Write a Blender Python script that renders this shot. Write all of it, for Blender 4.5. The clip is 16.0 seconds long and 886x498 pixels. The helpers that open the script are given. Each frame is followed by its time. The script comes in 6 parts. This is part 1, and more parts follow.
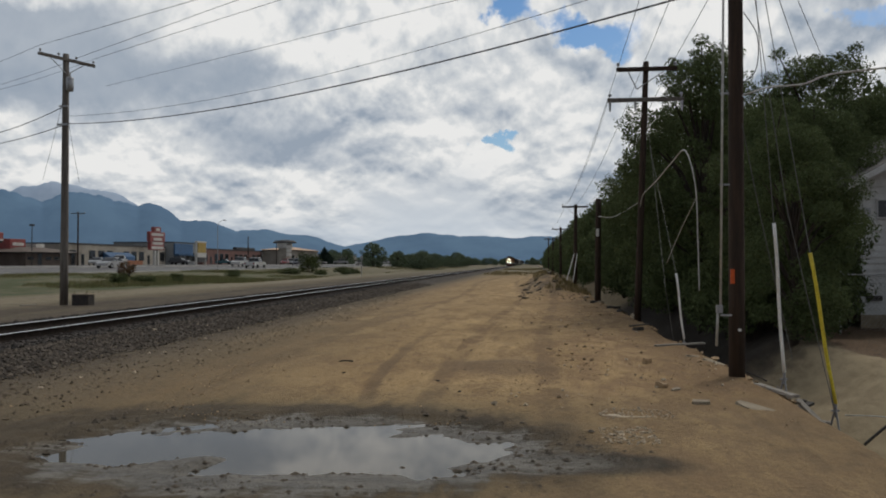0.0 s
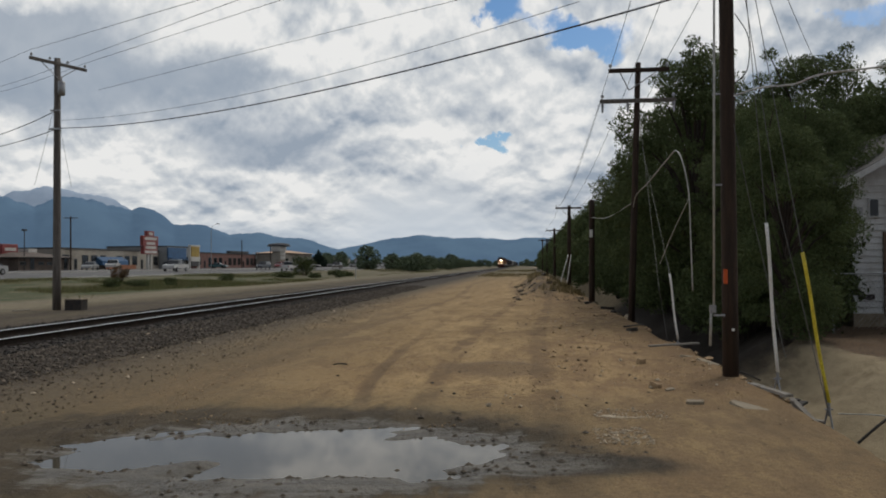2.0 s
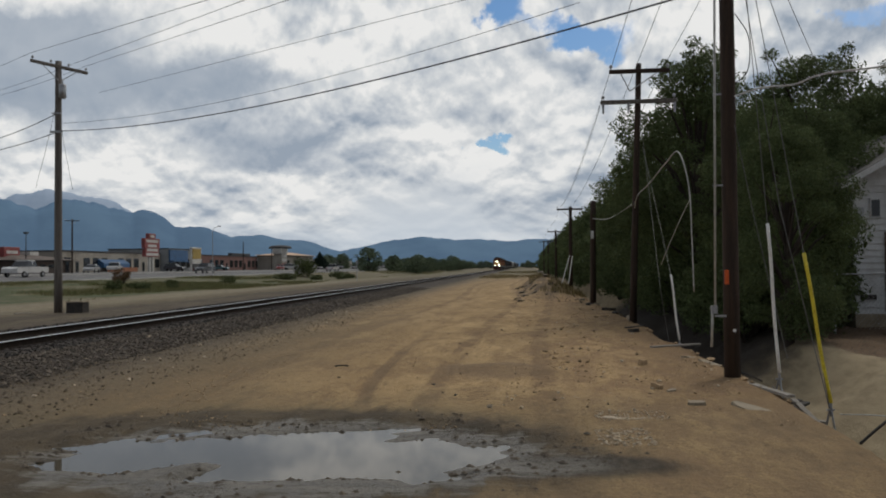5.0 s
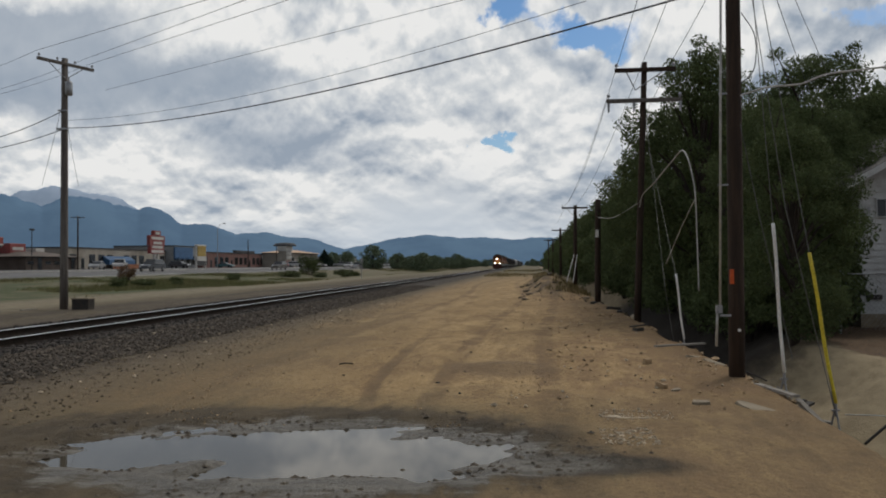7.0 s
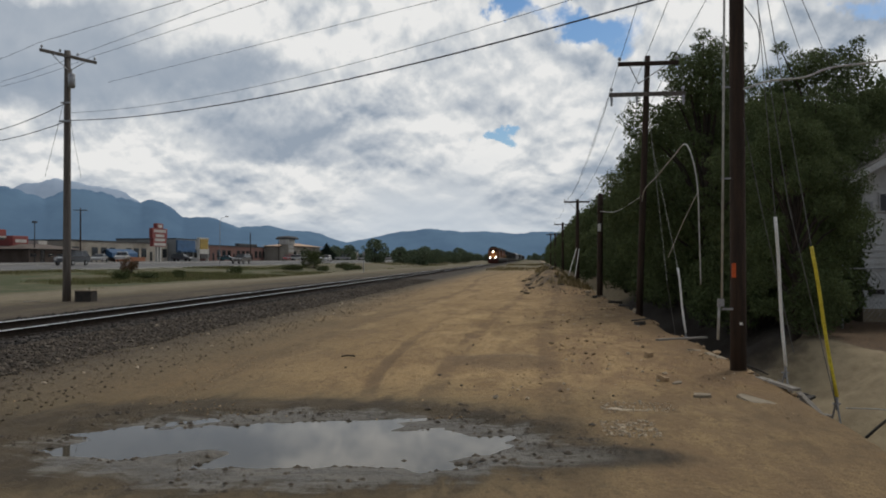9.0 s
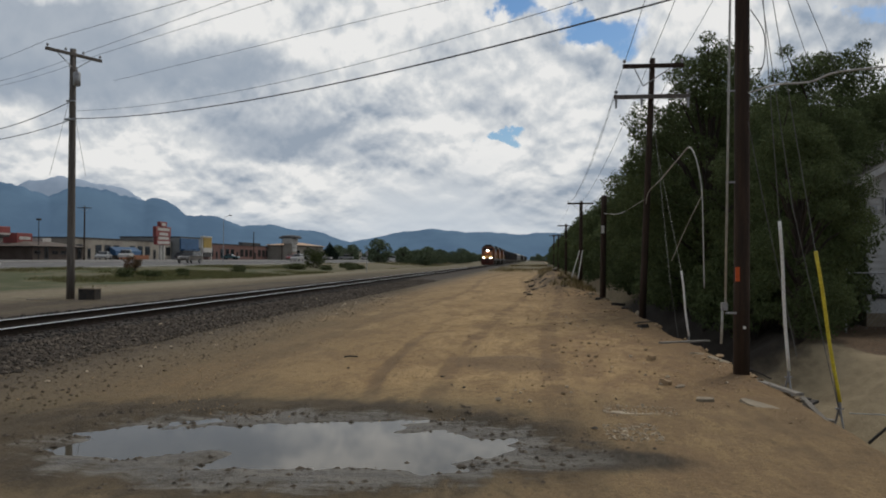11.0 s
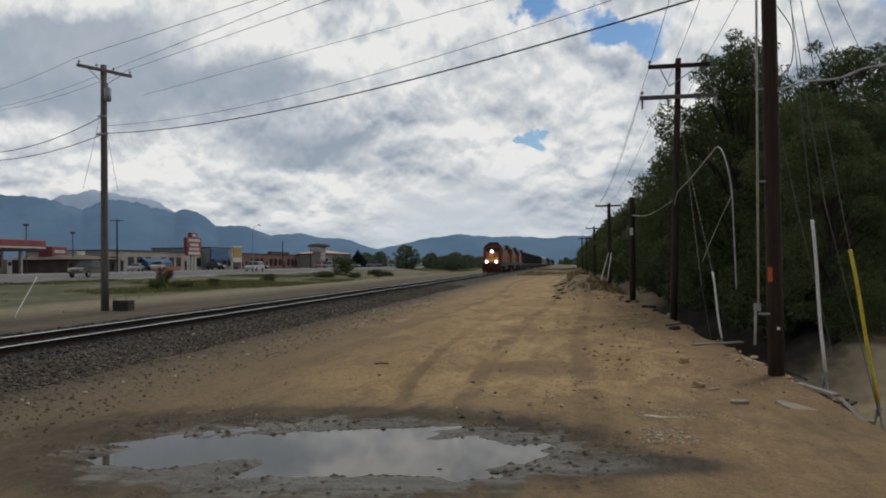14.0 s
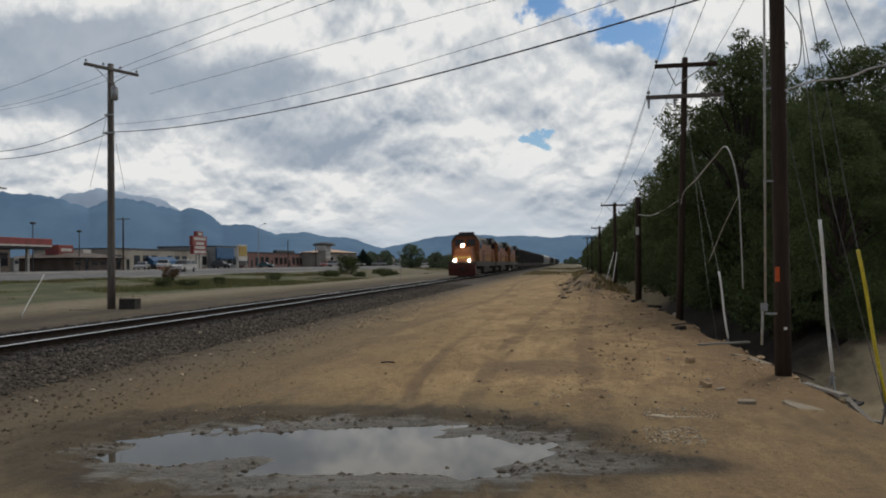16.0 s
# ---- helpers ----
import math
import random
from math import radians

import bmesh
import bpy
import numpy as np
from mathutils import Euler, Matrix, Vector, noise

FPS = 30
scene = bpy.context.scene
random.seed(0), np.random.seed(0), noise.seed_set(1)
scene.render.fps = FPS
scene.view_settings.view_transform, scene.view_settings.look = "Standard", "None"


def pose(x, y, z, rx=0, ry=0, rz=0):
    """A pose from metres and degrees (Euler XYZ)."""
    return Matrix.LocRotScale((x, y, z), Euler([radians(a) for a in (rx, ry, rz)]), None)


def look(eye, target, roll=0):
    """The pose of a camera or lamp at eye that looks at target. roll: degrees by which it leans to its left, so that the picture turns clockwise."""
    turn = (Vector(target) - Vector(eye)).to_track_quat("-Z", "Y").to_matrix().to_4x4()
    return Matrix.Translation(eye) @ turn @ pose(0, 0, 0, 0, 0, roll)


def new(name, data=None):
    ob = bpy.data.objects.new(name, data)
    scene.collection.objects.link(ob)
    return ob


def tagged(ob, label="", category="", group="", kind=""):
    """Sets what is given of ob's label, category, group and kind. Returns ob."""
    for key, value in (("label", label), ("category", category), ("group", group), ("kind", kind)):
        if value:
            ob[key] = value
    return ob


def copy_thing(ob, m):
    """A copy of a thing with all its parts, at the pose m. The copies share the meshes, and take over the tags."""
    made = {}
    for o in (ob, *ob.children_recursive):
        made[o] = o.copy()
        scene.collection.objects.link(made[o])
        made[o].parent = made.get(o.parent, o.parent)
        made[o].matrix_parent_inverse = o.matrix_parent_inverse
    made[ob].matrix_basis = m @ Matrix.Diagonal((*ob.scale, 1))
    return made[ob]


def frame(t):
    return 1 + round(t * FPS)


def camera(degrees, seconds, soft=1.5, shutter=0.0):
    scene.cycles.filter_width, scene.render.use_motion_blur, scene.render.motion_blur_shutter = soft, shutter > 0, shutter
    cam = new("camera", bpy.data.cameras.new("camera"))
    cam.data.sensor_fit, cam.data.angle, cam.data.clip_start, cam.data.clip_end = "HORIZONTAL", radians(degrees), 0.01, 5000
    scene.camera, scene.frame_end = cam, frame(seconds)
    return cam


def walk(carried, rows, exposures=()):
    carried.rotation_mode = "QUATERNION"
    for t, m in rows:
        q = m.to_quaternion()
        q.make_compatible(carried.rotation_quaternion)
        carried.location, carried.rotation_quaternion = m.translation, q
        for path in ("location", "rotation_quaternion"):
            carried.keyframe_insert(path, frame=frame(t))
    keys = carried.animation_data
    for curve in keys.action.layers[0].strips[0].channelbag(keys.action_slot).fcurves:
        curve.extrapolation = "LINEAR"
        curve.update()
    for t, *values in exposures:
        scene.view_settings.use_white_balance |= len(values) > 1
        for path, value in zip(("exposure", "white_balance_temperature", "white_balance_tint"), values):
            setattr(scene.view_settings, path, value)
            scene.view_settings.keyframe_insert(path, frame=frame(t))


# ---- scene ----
# ---------------------------------------------------------------- camera
cam = camera(59.0, 16.0, soft=1.9)
PATH = [
    (0, 0.000, -0.000, 1.750, 91.030, -0.000, 6.430),
    (0.5, 0.009, 0.019, 1.757, 91.339, 0.408, 6.304),
    (1, 0.011, 0.013, 1.741, 91.019, 0.231, 6.038),
    (1.5, 0.002, 0.004, 1.750, 91.226, 0.328, 6.231),
    (2, 0.009, 0.002, 1.751, 91.178, 0.425, 6.008),
    (2.5, 0.003, -0.006, 1.747, 91.333, 0.343, 5.894),
    (3, 0.013, -0.001, 1.742, 91.014, 0.445, 5.918),
    (3.5, 0.019, 0.015, 1.747, 91.164, 0.479, 6.158),
    (4, 0.022, 0.025, 1.743, 91.262, 0.578, 6.047),
    (6.5, 0.003, -0.016, 1.754, 91.305, 0.458, 6.373),
    (7, 0.012, -0.001, 1.753, 91.162, 0.368, 6.437),
    (7.5, 0.008, 0.002, 1.744, 91.429, 0.529, 6.507),
    (8, 0.008, 0.004, 1.753, 91.160, 0.373, 6.539),
    (8.5, 0.008, -0.005, 1.743, 91.169, 0.266, 7.114),
    (9, 0.012, -0.017, 1.734, 90.718, 0.171, 6.588),
    (11.5, -0.002, -0.029, 1.762, 90.780, -0.331, 6.861),
    (12, -0.015, -0.052, 1.767, 91.089, 0.138, 7.517),
    (12.5, -0.004, -0.056, 1.747, 91.018, -0.060, 8.205),
    (13, -0.004, -0.045, 1.763, 90.715, 0.340, 8.764),
    (13.5, -0.005, -0.034, 1.764, 91.012, 0.590, 8.871),
    (14, -0.003, -0.044, 1.762, 91.145, 0.831, 8.842),
    (14.5, -0.006, -0.041, 1.765, 90.877, 0.819, 8.715),
    (15, -0.006, -0.034, 1.757, 90.868, 0.634, 8.829),
    (15.5, -0.010, -0.047, 1.760, 91.024, 0.642, 8.713),
    (16, -0.024, -0.057, 1.760, 91.089, 0.687, 9.210),
]
walk(cam, [(t, pose(x, y, z, rx, ry, rz)) for t, x, y, z, rx, ry, rz in PATH])
scene.view_settings.exposure = 0.0

# ---------------------------------------------------------------- world and sun
SUN_EL, SUN_AZ = radians(52), radians(35)


def nd(nt, kind, **props):
    n = nt.nodes.new(kind)
    for k, val in props.items():
        if k in n.inputs:
            n.inputs[k].default_value = val
    return n


def mth(nt, op, a, b=None, clamp=False):
    n = nt.nodes.new("ShaderNodeMath")
    n.operation, n.use_clamp = op, clamp
    for i, s in enumerate((a, b)):
        if s is None:
            continue
        if isinstance(s, (int, float)):
            n.inputs[i].default_value = s
        else:
            nt.links.new(s, n.inputs[i])
    return n.outputs[0]


def ramp(nt, src, lo, hi, a=0.0, b=1.0, smooth=True):
    n = nt.nodes.new("ShaderNodeMapRange")
    n.interpolation_type = "SMOOTHSTEP" if smooth else "LINEAR"
    nt.links.new(src, n.inputs["Value"])
    for k, val in (("From Min", lo), ("From Max", hi), ("To Min", a), ("To Max", b)):
        n.inputs[k].default_value = val
    return n.outputs["Result"]


def mixc(nt, fac, a, b):
    n = nt.nodes.new("ShaderNodeMix")
    n.data_type = "RGBA"
    for s, i in ((fac, 0), (a, 6), (b, 7)):
        if isinstance(s, (int, float)):
            n.inputs[i].default_value = s
        elif isinstance(s, tuple):
            n.inputs[i].default_value = (*s, 1)
        else:
            nt.links.new(s, n.inputs[i])
    return n.outputs[2]


def noise_tex(nt, vec, scale, detail=4.0, rough=0.55, warp=0.0):
    n = nt.nodes.new("ShaderNodeTexNoise")
    n.inputs["Scale"].default_value, n.inputs["Detail"].default_value = scale, detail
    n.inputs["Roughness"].default_value, n.inputs["Distortion"].default_value = rough, warp
    if vec is not None:
        nt.links.new(vec, n.inputs["Vector"])
    return n.outputs["Fac"]


def make_world():
    w = bpy.data.worlds.new("sky")
    scene.world = w
    w.use_nodes = True
    nt = w.node_tree
    nt.nodes.clear()
    out = nt.nodes.new("ShaderNodeOutputWorld")
    sky = nt.nodes.new("ShaderNodeTexSky")
    sky.sky_type, sky.sun_disc = "NISHITA", False
    sky.sun_elevation, sky.sun_rotation = SUN_EL, SUN_AZ
    clear = nd(nt, "ShaderNodeBackground", Strength=0.085)
    vivid = nd(nt, "ShaderNodeHueSaturation", Saturation=1.45)
    nt.links.new(sky.outputs[0], vivid.inputs["Color"])
    nt.links.new(vivid.outputs[0], clear.inputs[0])
    tc = nt.nodes.new("ShaderNodeTexCoord")
    sep = nt.nodes.new("ShaderNodeSeparateXYZ")
    nt.links.new(tc.outputs["Generated"], sep.inputs[0])
    sx, sy, sz = sep.outputs
    ahead = mth(nt, "MAXIMUM", sy, 0.15)
    u, v = mth(nt, "DIVIDE", sx, ahead), mth(nt, "DIVIDE", sz, ahead)
    rise = mth(nt, "MULTIPLY", mth(nt, "LOGARITHM", mth(nt, "ADD", mth(nt, "MAXIMUM", sz, 0.0), 0.07), math.e), 0.30)

    def direction(lift):
        c = nt.nodes.new("ShaderNodeCombineXYZ")
        nt.links.new(sx, c.inputs[0]), nt.links.new(sy, c.inputs[1])
        nt.links.new(mth(nt, "ADD", rise, lift), c.inputs[2])
        return c.outputs[0]
    vec = direction(0.0)
    big, big_up = noise_tex(nt, vec, 4.6, 10.0, 0.56, 0.35), noise_tex(nt, direction(0.045), 4.6, 10.0, 0.56, 0.35)
    puff, puff_up = noise_tex(nt, vec, 12.0, 8.0, 0.60, 0.35), noise_tex(nt, direction(0.016), 12.0, 8.0, 0.60, 0.35)

    def billow(src, scale):
        """Rounded heads of cumulus: soft cells with a ragged outline."""
        jitter = nt.nodes.new("ShaderNodeTexNoise")
        jitter.inputs["Scale"].default_value, jitter.inputs["Detail"].default_value = scale * 1.4, 5.0
        nt.links.new(src, jitter.inputs["Vector"])
        moved = nt.nodes.new("ShaderNodeVectorMath")
        moved.operation = "MULTIPLY_ADD"
        nt.links.new(jitter.outputs["Color"], moved.inputs[0])
        moved.inputs[1].default_value = (0.9 / scale,) * 3
        nt.links.new(src, moved.inputs[2])
        cells = nt.nodes.new("ShaderNodeTexVoronoi")
        cells.feature = "SMOOTH_F1"
        cells.inputs["Scale"].default_value, cells.inputs["Smoothness"].default_value = scale, 0.35
        cells.inputs["Detail"].default_value, cells.inputs["Roughness"].default_value = 2.0, 0.5
        nt.links.new(moved.outputs[0], cells.inputs["Vector"])
        return mth(nt, "SUBTRACT", 1.0, cells.outputs["Distance"])
    head, head_up = billow(vec, 8.5), billow(direction(0.02), 8.5)
    knob, knob_up = billow(vec, 21.0), billow(direction(0.009), 21.0)
    wisp, wisp_up = noise_tex(nt, vec, 27.0, 6.0, 0.6, 0.3), noise_tex(nt, direction(0.008), 27.0, 6.0, 0.6, 0.3)
    edge = mth(nt, "ADD", mth(nt, "MULTIPLY", mth(nt, "SUBTRACT", big, big_up), 2.0), mth(nt, "MULTIPLY", mth(nt, "SUBTRACT", puff, puff_up), 1.3))
    edge = mth(nt, "ADD", edge, mth(nt, "MULTIPLY", mth(nt, "SUBTRACT", wisp, wisp_up), 0.35))
    edge = mth(nt, "ADD", edge, mth(nt, "MULTIPLY", mth(nt, "SUBTRACT", head, head_up), 1.1))
    edge = mth(nt, "ADD", edge, mth(nt, "MULTIPLY", mth(nt, "SUBTRACT", knob, knob_up), 0.5))
    wob1, wob2 = noise_tex(nt, vec, 13.0, 7.0, 0.62), noise_tex(nt, vec, 17.0, 7.0, 0.62)
    uu = mth(nt, "ADD", u, mth(nt, "MULTIPLY", mth(nt, "SUBTRACT", wob1, 0.5), 0.16))
    vv = mth(nt, "ADD", v, mth(nt, "MULTIPLY", mth(nt, "SUBTRACT", wob2, 0.5), 0.11))

    def blob(u0, v0, a, b, inner=0.25, outer=1.0):
        du = mth(nt, "DIVIDE", mth(nt, "SUBTRACT", uu, u0), a)
        dv = mth(nt, "DIVIDE", mth(nt, "SUBTRACT", vv, v0), b)
        d = mth(nt, "SQRT", mth(nt, "ADD", mth(nt, "MULTIPLY", du, du), mth(nt, "MULTIPLY", dv, dv)))
        return ramp(nt, d, inner, outer, 1.0, 0.0)

    def total(items):
        acc = None
        for it in items:
            b = mth(nt, "MULTIPLY", blob(*it[:4]), it[4])
            acc = b if acc is None else mth(nt, "ADD", acc, b)
        return acc
    # grey undersides and bright tops of the cloud cover
    shade = total([(-0.74, 0.30, 0.26, 0.11, 0.75), (-0.58, 0.245, 0.32, 0.085, 0.95), (-0.37, 0.165, 0.17, 0.05, 0.70), (-0.66, 0.33, 0.26, 0.06, 0.6), (-0.40, 0.255, 0.12, 0.05, 0.40),
                   (-0.20, 0.245, 0.16, 0.025, 0.30), (-0.20, 0.075, 0.16, 0.05, 0.22), (-0.52, 0.115, 0.10, 0.018, 0.35), (-0.05, 0.235, 0.10, 0.02, 0.25),
                   (0.02, 0.06, 0.20, 0.06, 0.18), (-0.14, 0.155, 0.10, 0.016, 0.25), (0.30, 0.36, 0.16, 0.03, 0.22)])
    light = total([(-0.62, 0.148, 0.24, 0.045, 0.65), (-0.25, 0.295, 0.15, 0.04, 0.42), (-0.12, 0.205, 0.10, 0.035, 0.45), (0.06, 0.09, 0.10, 0.05, 0.3),
                   (-0.27, 0.10, 0.20, 0.03, 0.45), (0.05, 0.165, 0.07, 0.035, 0.45), (0.18, 0.30, 0.10, 0.05, 0.4), (-0.02, 0.27, 0.07, 0.03, 0.35), (-0.45, 0.075, 0.2, 0.02, 0.35)])
    tone = mth(nt, "ADD", mth(nt, "MULTIPLY", ramp(nt, big, 0.32, 0.66), 0.45), mth(nt, "MULTIPLY", ramp(nt, puff, 0.32, 0.68), 0.25))
    tone = mth(nt, "ADD", tone, edge)
    tone = mth(nt, "ADD", tone, 0.25)
    tone = mth(nt, "MULTIPLY", tone, mth(nt, "SUBTRACT", 1.0, mth(nt, "MULTIPLY", mth(nt, "MINIMUM", shade, 1.0), 0.86)))
    tone = mth(nt, "ADD", tone, mth(nt, "MULTIPLY", mth(nt, "MULTIPLY", light, mth(nt, "ADD", puff, 0.5)), 0.55), clamp=True)
    cr = nt.nodes.new("ShaderNodeValToRGB")
    els = cr.color_ramp.elements
    els[0].position, els[0].color = 0.0, (0.30, 0.355, 0.43, 1)
    els[1].position, els[1].color = 1.0, (0.81, 0.81, 0.80, 1)
    e = els.new(0.35)
    e.color = (0.47, 0.51, 0.56, 1)
    e = els.new(0.65)
    e.color = (0.62, 0.645, 0.665, 1)
    nt.links.new(tone, cr.inputs[0])
    # the pale curtain of rain low over the hills
    low = mth(nt, "MAXIMUM", ramp(nt, vv, 0.01, 0.085, 0.8, 0.0), mth(nt, "MULTIPLY", blob(-0.14, 0.04, 0.19, 0.10), 0.85))
    cloud_col = mixc(nt, low, cr.outputs[0], mixc(nt, ramp(nt, v, 0.02, 0.11), (0.50, 0.56, 0.63), (0.60, 0.635, 0.67)))
    # unseen cloud cover behind and overhead, set heavier and darker to dim the scene
    cloud_col = mixc(nt, mth(nt, "MULTIPLY", ramp(nt, sy, 0.45, -0.35), 0.85), cloud_col, (0.195, 0.215, 0.25))
    cloud_col = mixc(nt, ramp(nt, sz, 0.45, 0.85, 0.0, 0.45), cloud_col, (0.26, 0.29, 0.34))
    clouds = nd(nt, "ShaderNodeBackground", Strength=1.0)
    nt.links.new(cloud_col, clouds.inputs[0])
    gaps = total([(-0.045, 0.158, 0.050, 0.016, 1.0), (0.095, 0.285, 0.085, 0.045, 1.0), (-0.02, 0.335, 0.055, 0.035, 0.9),
                  (0.42, 0.30, 0.07, 0.03, 0.7), (0.02, 0.31, 0.06, 0.02, 0.5)])
    fine = noise_tex(nt, vec, 26.0, 6.0, 0.6)
    cover = mth(nt, "SUBTRACT", 1.0, ramp(nt, mth(nt, "ADD", gaps, mth(nt, "MULTIPLY", mth(nt, "SUBTRACT", fine, 0.5), 0.9)), 0.25, 0.85))
    mix = nt.nodes.new("ShaderNodeMixShader")
    nt.links.new(cover, mix.inputs[0])
    nt.links.new(clear.outputs[0], mix.inputs[1]), nt.links.new(clouds.outputs[0], mix.inputs[2])
    nt.links.new(mix.outputs[0], out.inputs[0])


make_world()
sun_data = bpy.data.lights.new("sun", "SUN")
sun_data.energy, sun_data.angle, sun_data.color = 1.0, radians(18), (1.0, 0.93, 0.82)
sun = new("sun", sun_data)
sun.matrix_world = look((math.sin(SUN_AZ) * math.cos(SUN_EL) * 100, math.cos(SUN_AZ) * math.cos(SUN_EL) * 100, math.sin(SUN_EL) * 100), (0, 0, 0))


# ---------------------------------------------------------------- materials
def material(name, base, second=None, scale=3.0, rough=0.8, metal=0.0, bump=0.15, bump_scale=40.0, stretch=(1, 1, 1), island=0.0, stain=None, spec=0.4, objrand=0.0):
    """A surface with coarse and fine variation, stains and relief."""
    m = bpy.data.materials.new(name)
    m.use_nodes = True
    nt = m.node_tree
    p = nt.nodes["Principled BSDF"]
    tc = nt.nodes.new("ShaderNodeTexCoord")
    mp = nt.nodes.new("ShaderNodeMapping")
    mp.inputs["Scale"].default_value = stretch
    nt.links.new(tc.outputs["Object"], mp.inputs[0])
    vec = mp.outputs[0]
    second = second or tuple(c * 0.72 for c in base)
    col = mixc(nt, ramp(nt, noise_tex(nt, vec, scale, 5.0, 0.6), 0.35, 0.68), base, second)
    fine = ramp(nt, noise_tex(nt, vec, bump_scale, 3.0, 0.6), 0.3, 0.7, 0.82, 1.12)
    hsv = nt.nodes.new("ShaderNodeHueSaturation")
    nt.links.new(col, hsv.inputs["Color"])
    val = fine
    if island:
        g = nt.nodes.new("ShaderNodeNewGeometry")
        val = mth(nt, "MULTIPLY", val, ramp(nt, g.outputs["Random Per Island"], 0, 1, 1 - island, 1 + island, False))
    if objrand:
        oi = nt.nodes.new("ShaderNodeObjectInfo")
        val = mth(nt, "MULTIPLY", val, ramp(nt, oi.outputs["Random"], 0, 1, 1 - objrand, 1 + objrand, False))
    nt.links.new(val, hsv.inputs["Value"])
    col = hsv.outputs[0]
    if stain:
        col = mixc(nt, ramp(nt, noise_tex(nt, vec, scale * 0.45, 6.0, 0.65), 0.52, 0.70, 0, 0.8), col, stain)
    nt.links.new(col, p.inputs["Base Color"])
    p.inputs["Roughness"].default_value, p.inputs["Metallic"].default_value = rough, metal
    p.inputs["Specular IOR Level"].default_value = spec
    if bump:
        b = nd(nt, "ShaderNodeBump", Strength=bump, Distance=0.02)
        nt.links.new(noise_tex(nt, vec, bump_scale, 4.0), b.inputs["Height"])
        nt.links.new(b.outputs[0], p.inputs["Normal"])
    return m


def thin_leaf(m, share, tint):
    """Lets part of the light through the blade."""
    nt = m.node_tree
    p = nt.nodes["Principled BSDF"]
    tr = nt.nodes.new("ShaderNodeBsdfTranslucent")
    tr.inputs["Color"].default_value = (*tint, 1)
    mx = nt.nodes.new("ShaderNodeMixShader")
    mx.inputs[0].default_value = share
    out = nt.nodes["Material Output"]
    nt.links.new(p.outputs[0], mx.inputs[1]), nt.links.new(tr.outputs[0], mx.inputs[2])
    nt.links.new(mx.outputs[0], out.inputs[0])
    return m


def glow(name, color, strength):
    m = bpy.data.materials.new(name)
    m.use_nodes = True
    p = m.node_tree.nodes["Principled BSDF"]
    p.inputs["Base Color"].default_value = (*color, 1)
    p.inputs["Emission Color"].default_value, p.inputs["Emission Strength"].default_value = (*color, 1), strength
    return m


POLE_WOOD = material("pole_wood", (0.064, 0.041, 0.029), (0.036, 0.025, 0.019), 2.0, 0.9, bump=0.5, bump_scale=30, stretch=(6, 6, 0.5))
POLE_GREY = material("weathered_pole_wood", (0.20, 0.18, 0.16), (0.12, 0.105, 0.095), 2.0, 0.9, bump=0.5, bump_scale=30, stretch=(6, 6, 0.5))
STEEL = material("galvanised_steel", (0.42, 0.43, 0.44), (0.3, 0.3, 0.31), 4, 0.45, 0.7)
WIRE = material("wire", (0.075, 0.075, 0.08), None, 6, 0.6, 0.2, bump=0)
STRAND = material("dull_strand", (0.17, 0.165, 0.155), None, 6, 0.7, 0.3, bump=0)
WIRE_PALE = material("pale_wire", (0.54, 0.53, 0.49), None, 6, 0.6, 0.1, bump=0)
WHITE_PLASTIC = material("white_plastic", (0.88, 0.875, 0.85), (0.78, 0.77, 0.73), 3, 0.5, stain=(0.62, 0.58, 0.5))
YELLOW_PLASTIC = material("yellow_plastic", (0.78, 0.64, 0.05), (0.62, 0.48, 0.04), 3, 0.5)
ORANGE_TAG = material("orange_tag", (0.75, 0.13, 0.03), None, 5, 0.6)
RAIL_STEEL = material("rusty_rail", (0.034, 0.026, 0.021), (0.022, 0.018, 0.015), 5, 0.95, 0.0, spec=0.1)
RAIL_TOP = material("worn_rail_head", (0.93, 0.93, 0.92), (0.85, 0.85, 0.84), 1, 0.3, 1.0, bump=0)
TIE_WOOD = material("tie_wood", (0.07, 0.055, 0.045), (0.045, 0.036, 0.03), 4, 0.9, bump=0.5, bump_scale=25, objrand=0.2)
STONE_DARK = material("oily_ballast_stone", (0.062, 0.053, 0.047), (0.04, 0.035, 0.031), 8, 0.9, island=0.5, bump=0.3)
STONE = material("ballast_stone", (0.128, 0.104, 0.08), (0.075, 0.061, 0.048), 8, 0.9, island=0.55, bump=0.3)
SPILL_STONE = material("spilled_stone", (0.185, 0.142, 0.092), (0.11, 0.085, 0.058), 8, 0.9, island=0.4, bump=0.3)
PALE_STONE = material("pale_stone", (0.56, 0.46, 0.33), (0.42, 0.34, 0.24), 8, 0.9, island=0.3, bump=0.3)
PEBBLE = material("pebble", (0.42, 0.30, 0.175), (0.27, 0.185, 0.105), 8, 0.9, island=0.45, bump=0.3)
CONCRETE = material("broken_concrete", (0.36, 0.30, 0.215), (0.25, 0.205, 0.145), 3, 0.9, bump=0.4, stain=(0.2, 0.165, 0.12))
LEAF = thin_leaf(material("leaf", (0.115, 0.150, 0.062), (0.080, 0.108, 0.046), 0.5, 0.8, bump=0, island=0.4, spec=0.12), 0.25, (0.12, 0.145, 0.07))
MUD = material("mud_clod", (0.12, 0.092, 0.063), (0.075, 0.058, 0.04), 6, 0.75, bump=0.5, island=0.3)
LEAF_DRY = material("shrub_leaf", (0.105, 0.125, 0.045), (0.07, 0.09, 0.035), 0.7, 0.7, bump=0, island=0.35, spec=0.2)
